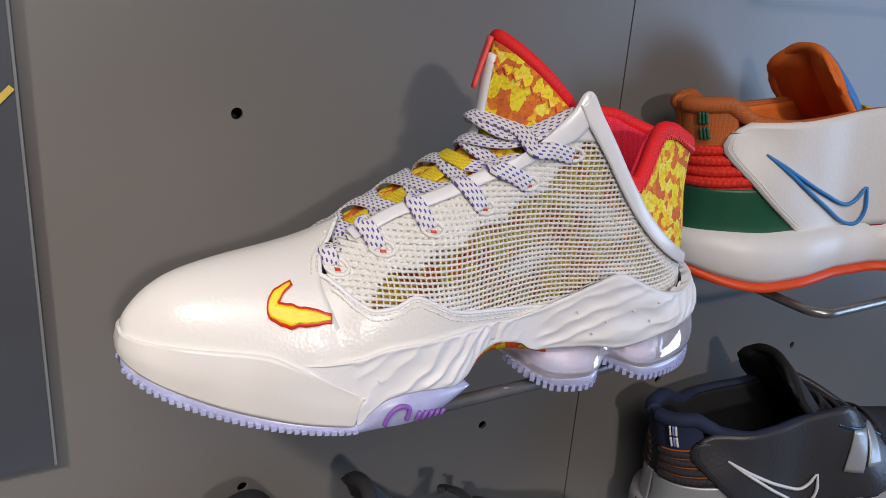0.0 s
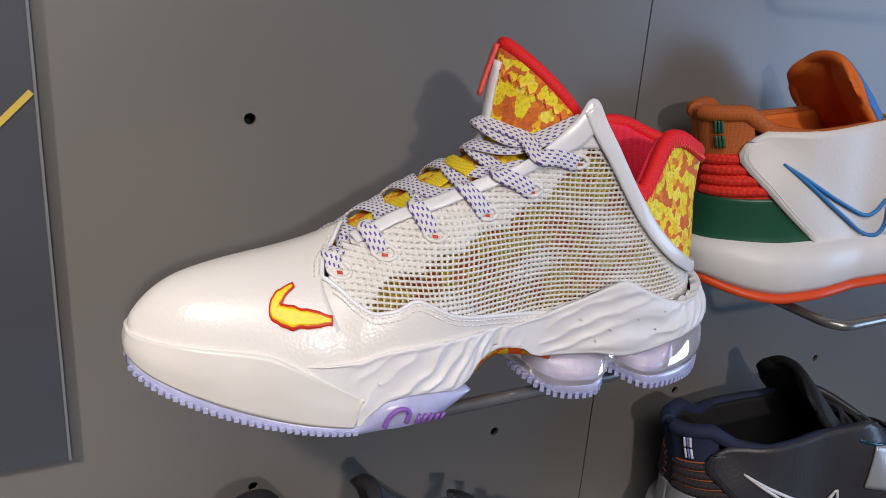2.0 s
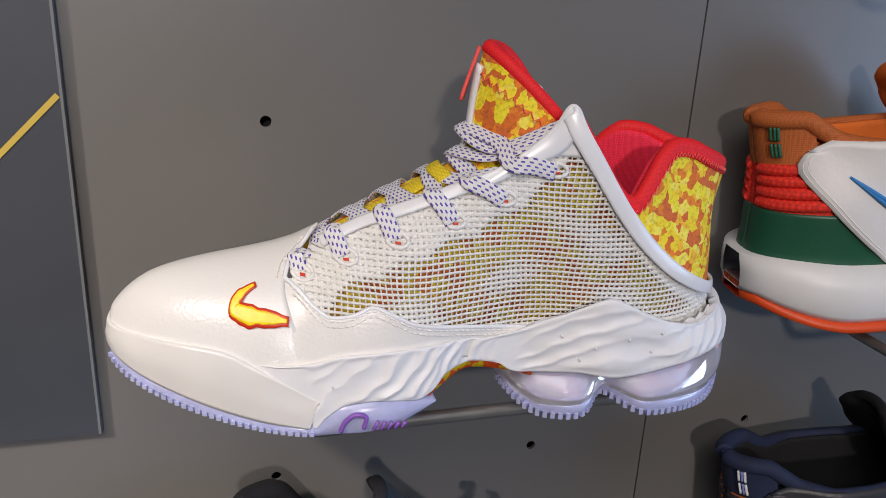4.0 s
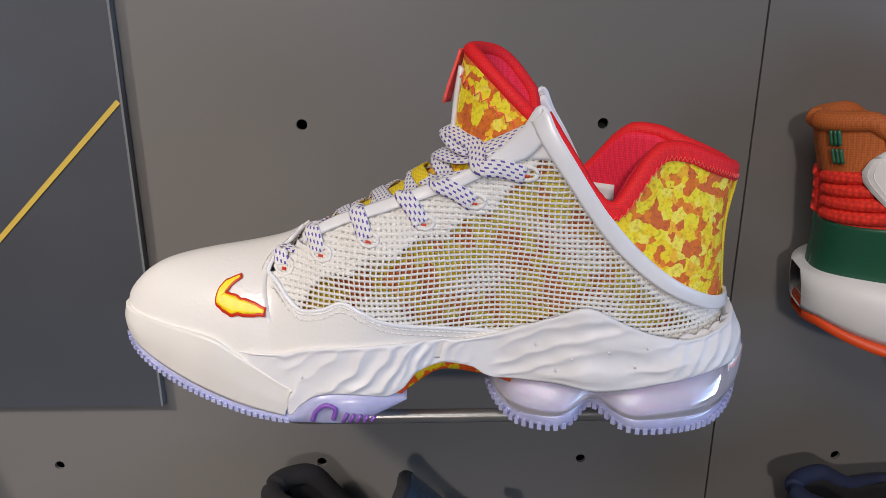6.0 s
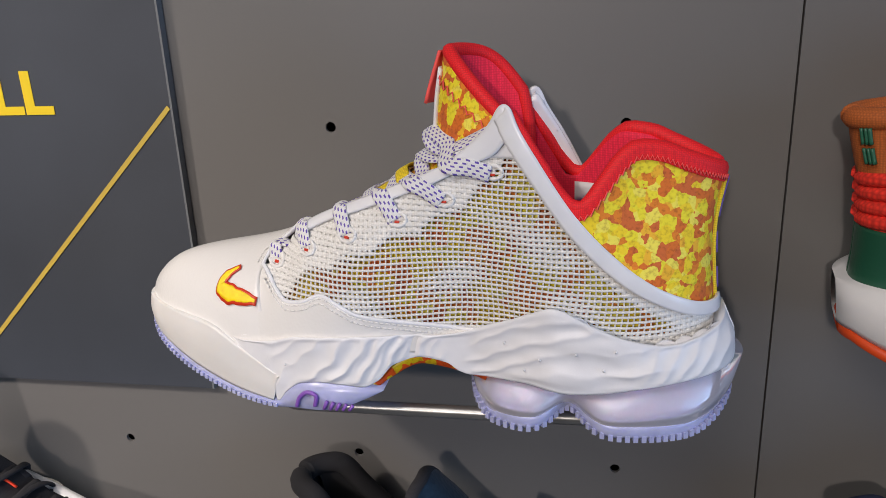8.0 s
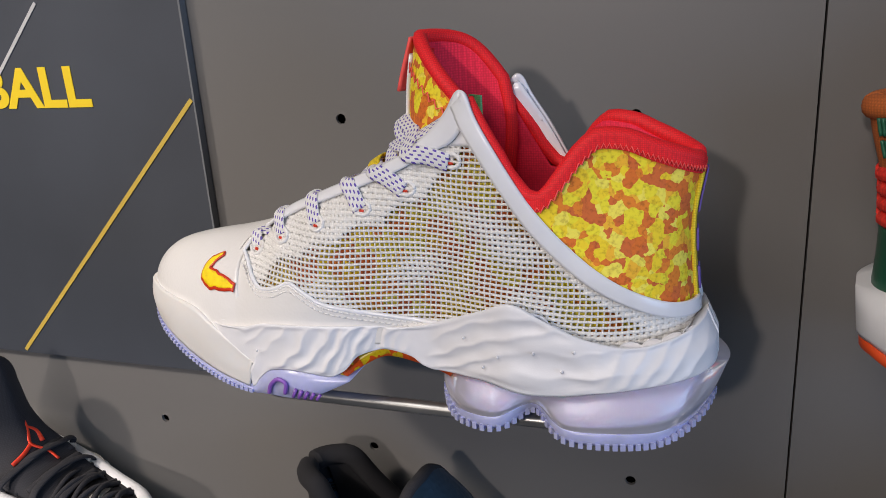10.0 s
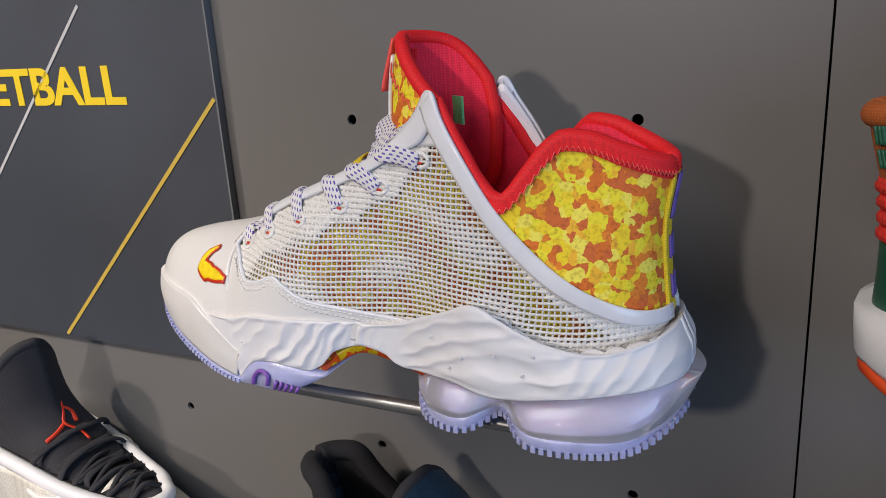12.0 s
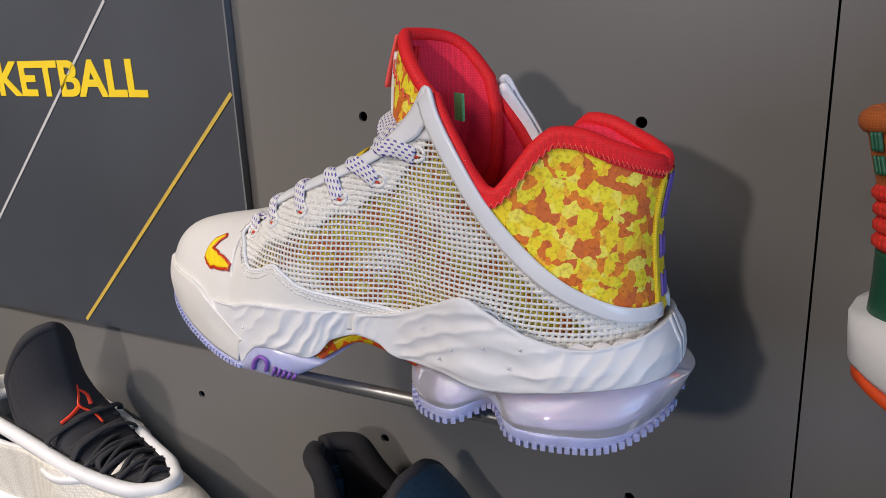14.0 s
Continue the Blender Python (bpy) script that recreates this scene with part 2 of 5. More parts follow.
def smooth_path(points, steps=8):
    p = np.array(points, float)
    if len(p) > 2:
        q = np.concatenate(([2 * p[0] - p[1]], p, [2 * p[-1] - p[-2]]))
        out = []
        for i in range(1, len(q) - 2):
            for t in np.linspace(0, 1, steps, endpoint=False):
                a, b, c, d = q[i - 1:i + 3]
                out.append(0.5 * (2 * b + (c - a) * t + (2 * a - 5 * b + 4 * c - d) * t * t + (3 * b - a - 3 * c + d) * t ** 3))
        return np.array(out + [p[-1]])
    return np.array([p[0] + (p[-1] - p[0]) * t for t in np.linspace(0, 1, steps + 1)])


def tube(path, radius, sides=8, flat=1.0, ref=None):
    """A round or flattened cord along a path. ref: the direction across which it is wide."""
    path = np.array(path, float)
    r = np.broadcast_to(np.asarray(radius, float), (len(path),))
    tan = np.gradient(path, axis=0)
    tan /= np.linalg.norm(tan, axis=1, keepdims=True) + 1e-12
    verts, prev = [], np.array(ref if ref is not None else (0.3, 0.2, 1.0), float)
    for p, t, q in zip(path, tan, r):
        s = prev - t * np.dot(prev, t)
        s /= np.linalg.norm(s) + 1e-12
        if ref is None:
            prev = s
        n = np.cross(t, s)
        for a in range(sides):
            g = 2 * math.pi * a / sides
            verts.append(p + s * math.cos(g) * q + n * math.sin(g) * q * flat)
    m, faces = len(path), []
    for i in range(m - 1):
        for a in range(sides):
            b = (a + 1) % sides
            faces.append((i * sides + a, i * sides + b, (i + 1) * sides + b, (i + 1) * sides + a))
    faces.append(tuple(range(sides))[::-1])
    faces.append(tuple((m - 1) * sides + a for a in range(sides)))
    return verts, faces


def box(cx, cy, cz, sx, sy, sz, turn=0.0):
    c, s = math.cos(turn), math.sin(turn)
    v = [(cx + c * x * sx / 2 - s * y * sy / 2, cy + s * x * sx / 2 + c * y * sy / 2, cz + z * sz / 2) for z in (-1, 1) for x, y in ((-1, -1), (1, -1), (1, 1), (-1, 1))]
    return v, [(3, 2, 1, 0), (4, 5, 6, 7), (0, 1, 5, 4), (1, 2, 6, 5), (2, 3, 7, 6), (3, 0, 4, 7)]


def thing(name, at, label, category, group="", kind=""):
    ob = new(name)
    ob.empty_display_size = 0.02
    ob.matrix_world = Matrix.Translation(at)
    return tagged(ob, label, category, group, kind)


# ---- the wall ----
PITCH, ROW, HOLE_Z = 0.1815, 0.2365, 1.4272
SEAM = 0.2735


def wall_panel(name, x0, x1, columns):
    """A painted sheet-metal panel, with its peg holes cut through."""
    verts, faces, holes = [], [], []
    z0, z1 = HOLE_Z - 4.5 * ROW, HOLE_Z + 4.5 * ROW
    edges = [x0] + [PITCH * (c + 0.5) for c in columns[:-1]] + [x1]
    for ci, c in enumerate(columns):
        for r in range(-4, 5):
            a, b = edges[ci], edges[ci + 1]
            lo, hi = HOLE_Z + (r - 0.5) * ROW, HOLE_Z + (r + 0.5) * ROW
            cx, cz, n = PITCH * c, HOLE_Z + r * ROW, len(verts)
            ring = [(cx + 0.0033 * math.cos(g), cz + 0.0033 * math.sin(g)) for g in [2 * math.pi * k / 24 for k in range(24)]]
            outer = []
            for k in range(24):
                g = 2 * math.pi * k / 24 
                dx, dz = math.cos(g), math.sin(g)
                s = min(((b - cx) if dx > 0 else (cx - a)) / max(abs(dx), 1e-9), ((hi - cz) if dz > 0 else (cz - lo)) / max(abs(dz), 1e-9))
                outer.append((cx + dx * s, cz + dz * s))
            corners = {3: (b, hi), 9: (a, hi), 15: (a, lo), 21: (b, lo)}
            for k, p in corners.items():
                outer[k] = p
            verts += [(x, 0, z) for x, z in outer] + [(x, 0, z) for x, z in ring] + [(x, 0.0025, z) for x, z in ring]
            for k in range(24):
                m = (k + 1) % 24
                faces += [(n + k, n + m, n + 24 + m, n + 24 + k), (n + 24 + k, n + 24 + m, n + 48 + m, n + 48 + k)]
    n = len(verts)
    verts += [(x0, 0, z0), (x1, 0, z0), (x1, 0, z1), (x0, 0, z1), (x0, 0.02, z0), (x1, 0.02, z0), (x1, 0.02, z1), (x0, 0.02, z1)]
    faces += [(n + i, n + (i + 1) % 4, n + 4 + (i + 1) % 4, n + 4 + i) for i in range(4)]
    return tagged(mesh_object(name, verts, faces, "wall_paint", None, "", False), "grey painted metal display panel with peg holes", "wall panel", "", "structure")


wall_panel("wall_panel_1", PITCH * -9.5, SEAM - 0.0006, list(range(-9, 2)))
wall_panel("wall_panel_2", SEAM + 0.0006, PITCH * 11.5, list(range(2, 12)))
# unseen black sheet, added so that the holes and the seam read as shaded
tagged(mesh_object("wall_backing", *box(0.2, 0.031, 1.42, 4.6, 0.02, 2.8), "hole_dark", None, "", False), "black sheet added behind the panels for the shade in holes and seam", "wall", "", "structure")
for nm, b in (("floor", (0, -3, -0.05, 9, 8, 0.1)), ("ceiling", (0, -3, 3.05, 9, 8, 0.1)), ("wall_back", (0, -6.6, 1.5, 9, 0.1, 3)), ("wall_left", (-4.4, -3, 1.5, 0.1, 8, 3)), ("wall_right", (4.4, -3, 1.5, 0.1, 8, 3)), ("wall_main", (0, 0.14, 1.5, 9, 0.1, 3))):
    tagged(mesh_object(nm, *box(*b), "floor_tile" if nm == "floor" else "room_paint", None, "", False), "plain painted shop " + nm.split("_")[0], nm.split("_")[0], "", "structure")


# ---- wire shelves ----
def wire_shelf(x, z, reach=0.1285, width=PITCH):
    top = thing("wire_shelf", (x, 0, z), "grey metal rod shelf bent in a U, pegged into wall", "shelf", "rod shelves")
    r, c = 0.0034, 0.014
    bend = lambda cx, cy, a0, a1: [(cx + c * math.cos(a), cy + c * math.sin(a), 0) for a in np.linspace(a0, a1, 9)]
    path = [(0, 0.012, 0), (0, -0.03, 0), (0, -0.07, 0)] + bend(c, -reach + c, math.pi, 1.5 * math.pi) + [(x_, -reach, 0) for x_ in np.linspace(0.03, width - 0.03, 8)] + bend(width - c, -reach + c, 1.5 * math.pi, 2 * math.pi) + [(width, -0.07, 0), (width, -0.03, 0), (width, 0.012, 0)]
    mesh_object("rod", *tube(path, r, 12, 1.0, (0, 0, 1)), "rod_metal", top)
    for e in (0, width):
        mesh_object("collar", *tube([(e, -0.0005, 0), (e, -0.003, 0)], 0.0055, 16, 1.0, (0, 0, 1)), "rod_metal", top)
    return top


SHELF_Z = 1.3045
for sx, sz in ((0, SHELF_Z), (2 * PITCH, SHELF_Z), (0, SHELF_Z - ROW), (2 * PITCH, SHELF_Z - ROW), (-2 * PITCH, SHELF_Z - ROW), (2 * PITCH, SHELF_Z + ROW)):
    wire_shelf(sx, sz)

# ---- poster ----
poster = thing("wall_poster", (-0.1038, 0, 1.243), "matt black poster board with yellow lettering, on wall", "poster")
mesh_object("board", *box(-0.4, -0.0032, 0.3588, 0.8, 0.0056, 0.7225), "poster_black", poster, "", False)
mesh_object("edge_strip", *box(0.0008, -0.0034, 0.3588, 0.0014, 0.0062, 0.723), "poster_edge", poster, "dark grey edge strip", False)


def stroke(name, a, b, w, mat):
    d = np.array(b) - np.array(a)
    n = np.array([-d[1], d[0]]) / np.linalg.norm(d) * w / 2
    q = [np.array(a) + n, np.array(b) + n, np.array(b) - n, np.array(a) - n]
    v = [(p[0], y, p[1]) for y in (-0.0062, -0.0066) for p in q]
    mesh_object(name, v, [(0, 1, 2, 3), (7, 6, 5, 4), (0, 4, 5, 1), (1, 5, 6, 2), (2, 6, 7, 3), (3, 7, 4, 0)], mat, poster, "", False)


stroke("line", (-0.001, 0.1992), (-0.2, 0.0), 0.0030, "poster_gold")
stroke("line", (-0.115, 0.267), (-0.382, 0.0), 0.0024, "poster_white")
word = bpy.data.curves.new("lettering", "FONT")
word.body, word.size, word.extrude, word.align_x, word.offset = "BASKETBALL", 0.0385, 0.0002, "RIGHT", 0.0011
word.materials.append(MATS["poster_yellow"])
lettering = new("lettering", word)
lettering.scale = (1.16, 1, 1)
lettering.parent, lettering.rotation_euler, lettering.location = poster, (math.pi / 2, 0, 0), (-0.0835, -0.0064, 0.197)

# ---- the white high shoe: its form ----
shoe = thing("basketball_shoe", (-0.083, -0.112, 1.3080), "white mesh basketball shoe with red collar on rod shelf", "shoe", "shoes on the wall")
mid_y = curve([0, 0.1, 0.2, 0.3], [0.0185, 0.012, 0.0065, 0.003])
upper_half = curve([0.0, 0.05, 0.09, 0.12, 0.14, 0.16, 0.19, 0.22, 0.26, 0.31], [0.036, 0.0395, 0.0445, 0.0475, 0.044, 0.0385, 0.0345, 0.0375, 0.038, 0.037])
ridge = curve([0.005, 0.0075, 0.012, 0.018, 0.026, 0.035, 0.05, 0.07, 0.09, 0.1, 0.11, 0.1325, 0.156, 0.178, 0.2, 0.22, 0.25, 0.31], [0.0465, 0.0510, 0.0568, 0.0622, 0.0668, 0.0698, 0.0732, 0.0768, 0.0820, 0.0885, 0.0985, 0.1090, 0.1215, 0.145, 0.172, 0.19, 0.2, 0.2])
heel_back = curve([0.02, 0.04, 0.06, 0.09, 0.12, 0.14], [0.305, 0.303, 0.3000, 0.2980, 0.302, 0.304])
power = curve([0.0, 0.05, 0.09, 0.115, 0.14, 0.155, 0.2, 0.31], [2.1, 1.95, 1.82, 1.82, 2.3, 2.6, 3.1, 3.2])
FLOOR = 0.030


def closing(x, toe0, toe_len, heel0, heel1):
    t = np.clip((x - toe0) / toe_len, 0, 1)
    h = np.clip((x - heel0) / (heel1 - heel0), 0, 1)
    return (1 - (1 - t) ** 1.95) ** (1 / 1.95) * (1 - h ** 2.4) ** (1 / 2.4)


def half(x, z, roof=ridge):
    f = np.clip((z - FLOOR) / (roof(x) - FLOOR), 0, 1)
    n = power(x)
    pinch = 1 - 0.27 * smooth01((x - 0.235) / 0.035) * smooth01((z - 0.07) / 0.05)
    return upper_half(x) * closing(x, 0.0052, 0.085, 0.235, heel_back(z)) * (1 - f ** n) ** (1 / n) * pinch


def body(x, z, s, off=0.0, roof=ridge):
    """The upper's skin at a length and height, on side s, moved off outwards."""
    x, z = np.broadcast_arrays(np.asarray(x, float), np.asarray(z, float))
    at = lambda a, b: np.stack((a, mid_y(a) + s * half(a, b, roof), b), -1)
    e = 2e-4
    p = at(x, z)
    if np.any(off):
        n = np.cross(at(x + e, z) - at(x - e, z), at(x, z + e) - at(x, z - e)) * -s
        ln = np.linalg.norm(n, axis=-1, keepdims=True)
        n = np.where(ln > 1e-9, n / np.where(ln > 1e-9, ln, 1), np.array([1.0, 0, 0]))
        p = p + n * np.asarray(off)[..., None] if np.ndim(off) else p + n * off
    return p


throat = curve([0.085, 0.098, 0.111, 0.1325, 0.156, 0.178, 0.2, 0.207], [0.0745, 0.0840, 0.0928, 0.1018, 0.1115, 0.1220, 0.1395, 0.149])
collar_low = curve([0.207, 0.2185, 0.234, 0.246, 0.262, 0.278, 0.292, 0.305], [0.149, 0.130, 0.1065, 0.0915, 0.0770, 0.0670, 0.0605, 0.0575])
collar_top = curve([0.222, 0.232, 0.24, 0.248, 0.256, 0.263, 0.272, 0.282, 0.292, 0.304], [0.116, 0.1065, 0.1070, 0.1155, 0.1262, 0.1312, 0.1302, 0.1262, 0.1222, 0.1172])


def heel_x(y, z):
    b = half(np.full(np.shape(z), 0.2352), z)
    r = np.clip(np.abs(y - 0.003) / b, 0, 1)
    return 0.235 + (heel_back(z) - 0.235) * (1 - r ** 2.4) ** (1 / 2.4)


# lining of the mesh quarter, printed, and the plain inner side
for s, mat in ((-1, "print_inner"), (1, "film_white")):
    xs, fs = np.concatenate((np.linspace(0.0865, 0.23, 60), 0.23 + 0.0735 * np.sin(np.linspace(0.06, math.pi / 2, 30)))), np.linspace(0, 1, 26)
    X, F = np.meshgrid(xs, fs, indexing="ij")
    top = np.where(X < 0.207, np.where(X < 0.098, np.minimum(throat(X), ridge(X) - 0.002), throat(X)), collar_low(X))
    if s > 0:
        top = top - 0.012 * smooth01((0.2 - X) / 0.02)
    Z = FLOOR + 0.002 + (top - FLOOR - 0.002) * F
    X = np.where(X > 0.23, 0.23 + (X - 0.23) * (heel_back(Z) - 0.0012 - 0.23) / 0.0735, X)
    mesh_object("quarter_lining" if s < 0 else "inner_quarter", *sheet(body(X, Z, s, -0.0028 if s < 0 else 0.0), 0.0012, -s), mat, shoe, "flake-printed lining" if s < 0 else "white inner quarter")

# open mesh of the quarter: rows and columns of cord
rng = np.random.RandomState(4)


def openness(x, z):
    top = np.where(x < 0.207, throat(x), collar_low(x))
    free = 0.0165 - 0.006 * smooth01((x - 0.195) / 0.03) + 0.008 * np.abs(((x - 0.1025) / 0.0215) % 1 - 0.35) * smooth01((0.215 - x) / 0.01)
    gap = smooth01((top - z - free) / 0.0035) * smooth01((x - 0.092) / 0.012) * smooth01((0.292 - x) / 0.02) * smooth01((z - 0.046) / 0.006)
    wave = 0.5 + 0.5 * np.sin(x * 95 + 1.2 * np.sin(z * 130)) * np.sin(z * 120 + x * 30)
    return gap * (0.55 + 0.45 * smooth01(wave * 1.8))


rows_ = []
STEP = 0.0024
sag = lambda x, z: 0.0011 * np.sin(x * 60 + z * 40) + 0.004 * smooth01((x - 0.2) / 0.09) * smooth01((0.1 - z) / 0.05) * -0.6
for k in range(46):
    zk = 0.0455 + STEP * k
    lo = 0.0955 if zk < 0.0600 else 0.0860 if zk < 0.0735 else float(np.interp(zk, throat(np.linspace(0.085, 0.207, 80)), np.linspace(0.085, 0.207, 80))) + 0.001
    hi = 0.3036 if zk < 0.058 else float(np.interp(-zk, -collar_low(np.linspace(0.207, 0.305, 80)), np.linspace(0.207, 0.305, 80))) - 0.0025
    if hi - lo < 0.006 or zk > 0.146:
        continue
    n = max(12, int((hi - lo) / 0.0010))
    x = np.linspace(lo, hi, n)
    if hi > 0.29:
        x = lo + (hi - lo) * np.sin(np.linspace(0, math.pi / 2, n + 30)) ** 0.9
    z = zk + sag(x, zk) + rng.normal(0, 0.00006, len(x))
    hb = heel_back(z) - 0.0004
    x = np.minimum(x, hb)
    w = 0.00124 - 0.00062 * openness(x, z)
    ripple = 0.00028 * np.sin(x * 2 * math.pi / 0.0056 + k * math.pi)
    P = np.stack([body(x, z + d * w, -1, o) for d, o in ((-1, 0.0002), (-0.5, 0.0008 + ripple), (0.5, 0.0008 + ripple), (1, 0.0002), (0, -0.0006))], 1)
    m = len(x)
    faces = [(i * 5 + a, i * 5 + (a + 1) % 5, (i + 1) * 5 + (a + 1) % 5, (i + 1) * 5 + a) for i in range(m - 1) for a in range(5)]
    rows_.append((P.reshape(-1, 3), faces))
for xk in np.arange(0.085, 0.301, 0.0025):
    top = float(throat(xk) if xk < 0.207 else collar_low(xk))
    z = np.arange(0.044 if xk > 0.098 else 0.060, top - 0.0025, 0.0010)
    if len(z) < 4:
        continue
    x = xk + 0.0007 * np.sin(z * 160 + xk * 90) + (z - 0.06) * 0.05 * smooth01((xk - 0.15) / 0.1)
    x = np.minimum(x, heel_back(z) - 0.0008)
    w = 0.00130 - 0.00094 * openness(x, z)
    ripple = -0.00025 * np.cos((z - 0.0455) * 2 * math.pi / STEP)
    P = np.stack([body(x + d * w, z, -1, o) for d, o in ((1, 0.0), (0.5, 0.0006 + ripple), (-0.5, 0.0006 + ripple), (-1, 0.0), (0, -0.0007))], 1)
    faces = [(i * 5 + a, i * 5 + (a + 1) % 5, (i + 1) * 5 + (a + 1) % 5, (i + 1) * 5 + a) for i in range(len(z) - 1) for a in range(5)]
    rows_.append((P.reshape(-1, 3), faces))
tagged(mesh_object("open_mesh", *join(rows_), "cord_white", shoe, "white open-weave cord mesh"), kind="stuff")

# toe and vamp of smooth leather, with its stitched edge
edge_x = curve([0, 20, 35, 50, 65, 80, 90], [0.093, 0.0885, 0.0845, 0.0825, 0.0850, 0.0945, 0.1005])


def dome(x, deg, off=0.0):
    """A point of the toe dome; deg runs from the lateral side over the ridge."""
    deg = np.asarray(deg, float)
    s = np.where(deg <= 90, -1, 1)
    a = np.radians(np.where(deg <= 90, deg, 180 - deg))
    n = power(x)
    z = FLOOR + (ridge(x) - FLOOR) * np.sin(a) ** (2 / n)
    h = upper_half(x) * closing(x, 0.0052, 0.085, 0.235, 0.303) * np.maximum(np.cos(a), 0) ** (2 / n)
    return np.stack((x, mid_y(x) + s * h, z), -1)


def dome_off(x, deg, off):
    x, deg = np.broadcast_arrays(np.asarray(x, float), np.asarray(deg, float))
    p, e = dome(x, deg), 1e-4
    n = np.cross(dome(x + e, deg) - dome(x - e, deg), dome(x, deg + 0.5) - dome(x, deg - 0.5))
    ln = np.linalg.norm(n, axis=-1, keepdims=True)
    return p + np.where(ln > 1e-12, n / np.where(ln > 1e-12, ln, 1), np.array([-1.0, 0, 0])) * (np.asarray(off)[..., None] if np.ndim(off) else off)


U, D = np.meshgrid(np.linspace(0, 1, 56), np.concatenate((np.linspace(2, 86, 42), np.linspace(87.5, 92.5, 7), np.linspace(94, 178, 42))), indexing="ij")
X = 0.0058 + (edge_x(np.where(D <= 90, D, 180 - D)) - 0.0058) * (1 - np.cos(U * math.pi / 2) ** 1.0)
mesh_object("toe_box", *sheet(dome_off(X, D, 0.0014 * smooth01(U * 6) * (1 - 0.5 * smooth01((U - 0.90) / 0.10) * smooth01((34 - D) / 8))), 0.0014), "toe_leather", shoe, "smooth pearl-white leather toe")
vamp_top = curve([0.082, 0.088, 0.094, 0.101, 0.11, 0.119, 0.127, 0.136, 0.15, 0.17, 0.2], [0.0715, 0.0675, 0.0620, 0.0582, 0.0596, 0.0632, 0.060, 0.0555, 0.0525, 0.050, 0.047])
X, F = np.meshgrid(np.linspace(0.0812, 0.2, 76), np.linspace(0, 1, 14), indexing="ij")
mesh_object("vamp_edge", *sheet(body(X, 0.036 + (vamp_top(X) - 0.036) * F, -1, 0.0008 + 0.0008 * smooth01((X - 0.084) / 0.012) + 0.0005 * F * smooth01((X - 0.086) / 0.01)), 0.0012, 1), "toe_leather", shoe)


def stitches(paths, gap, length, r, mat, name, label=""):
    """Short raised threads along the given lines."""
    out = []
    for p in paths:
        p = np.array(p)
        k = np.concatenate(([0], np.cumsum(np.linalg.norm(np.diff(p, axis=0), axis=1))))
        for a in np.arange(0, k[-1] - length, gap):
            q = np.array([[np.interp(t, k, p[:, i]) for i in range(3)] for t in np.linspace(a, a + length, 4)])
            out.append(tube(q, r, 5))
    return tagged(mesh_object(name, *join(out), mat, shoe, label), kind="stuff")


seams = []
for inset in (0.0014, 0.0036):
    d = np.linspace(56, 84, 30)
    seams.append(dome_off(edge_x(d) - inset, d, 0.0017)[::-1])
    x = np.linspace(0.0855, 0.185, 74)
    seams.append(body(x, vamp_top(x) - inset, -1, 0.0021))
stitches(seams, 0.0027, 0.0019, 0.00038, "thread_white", "vamp_stitching")
edge = np.concatenate((dome_off(edge_x(np.linspace(86, 56, 30)), np.linspace(86, 56, 30), 0.0014), body(np.linspace(0.0850, 0.2, 66), vamp_top(np.linspace(0.0850, 0.2, 66)), -1, 0.0014)))
mesh_object("vamp_piping", *tube(edge, 0.0011, 6), "film_white", shoe)

# printed sign on the toe: plain yellow shape with a red rim
ax = smooth_path([(0.0700, -0.0088, 0), (0.0662, -0.0096, 0), (0.0622, -0.0114, 0), (0.0618, -0.0140, 0), (0.0672, -0.0170, 0), (0.0748, -0.0198, 0), (0.0828, -0.0226, 0)], 8)
wide = curve([0, 0.14, 0.3, 0.5, 0.68, 0.86, 1], [0.0003, 0.0008, 0.0015, 0.0020, 0.0019, 0.0012, 0.0004])


def on_dome(x, y, off):
    h = upper_half(x) * closing(x, 0.0052, 0.085, 0.235, 0.303)
    r = np.clip(np.abs(y - mid_y(x)) / h, 0, 1)
    deg = np.degrees(np.arccos(np.clip(r ** (power(x) / 2), 0, 1)))
    return dome_off(x, deg, off)


for name, grow, off, mat in (("sign_rim", 0.0007, 0.0019, "logo_red"), ("sign_fill", 0.0, 0.0022, "logo_yellow")):
    tan = np.gradient(ax, axis=0)
    tan /= np.linalg.norm(tan, axis=1, keepdims=True)
    nrm = np.stack((-tan[:, 1], tan[:, 0]), 1)
    k = np.linspace(0, 1, len(ax))
    wob = 1 + 0.10 * np.sin(k * 31) + 0.06 * np.sin(k * 57)
    w = wide(k) * wob + grow
    base = ax[:, :2].copy()
    base[0] -= tan[0, :2] * grow
    base[-1] += tan[-1, :2] * grow
    Q = base[:, None, :] + nrm[:, None, :] * (w[:, None] * np.linspace(-1, 1, 7)[None])[..., None]
    mesh_object(name, *sheet(on_dome(Q[..., 0], Q[..., 1], off), 0.0006, -1), mat, shoe)

# translucent band along the throat and the collar
line = np.concatenate((np.stack((np.linspace(0.099, 0.203, 60), throat(np.linspace(0.099, 0.203, 60))), 1), [(0.2055, 0.1478), (0.2075, 0.1492), (0.2095, 0.1476)], np.stack((np.linspace(0.2105, 0.3035, 80), collar_low(np.linspace(0.2105, 0.3035, 80))), 1)))
arc = np.concatenate(([0], np.cumsum(np.linalg.norm(np.diff(line, axis=0), axis=1))))
even = np.linspace(0, arc[-1], 240)
line = np.stack([np.interp(even, arc, line[:, i]) for i in (0, 1)], 1)
ker = np.exp(-(np.arange(-9, 10) / 3.6) ** 2)
padded = np.concatenate((np.repeat(line[:1], 9, 0), line, np.repeat(line[-1:], 9, 0)))
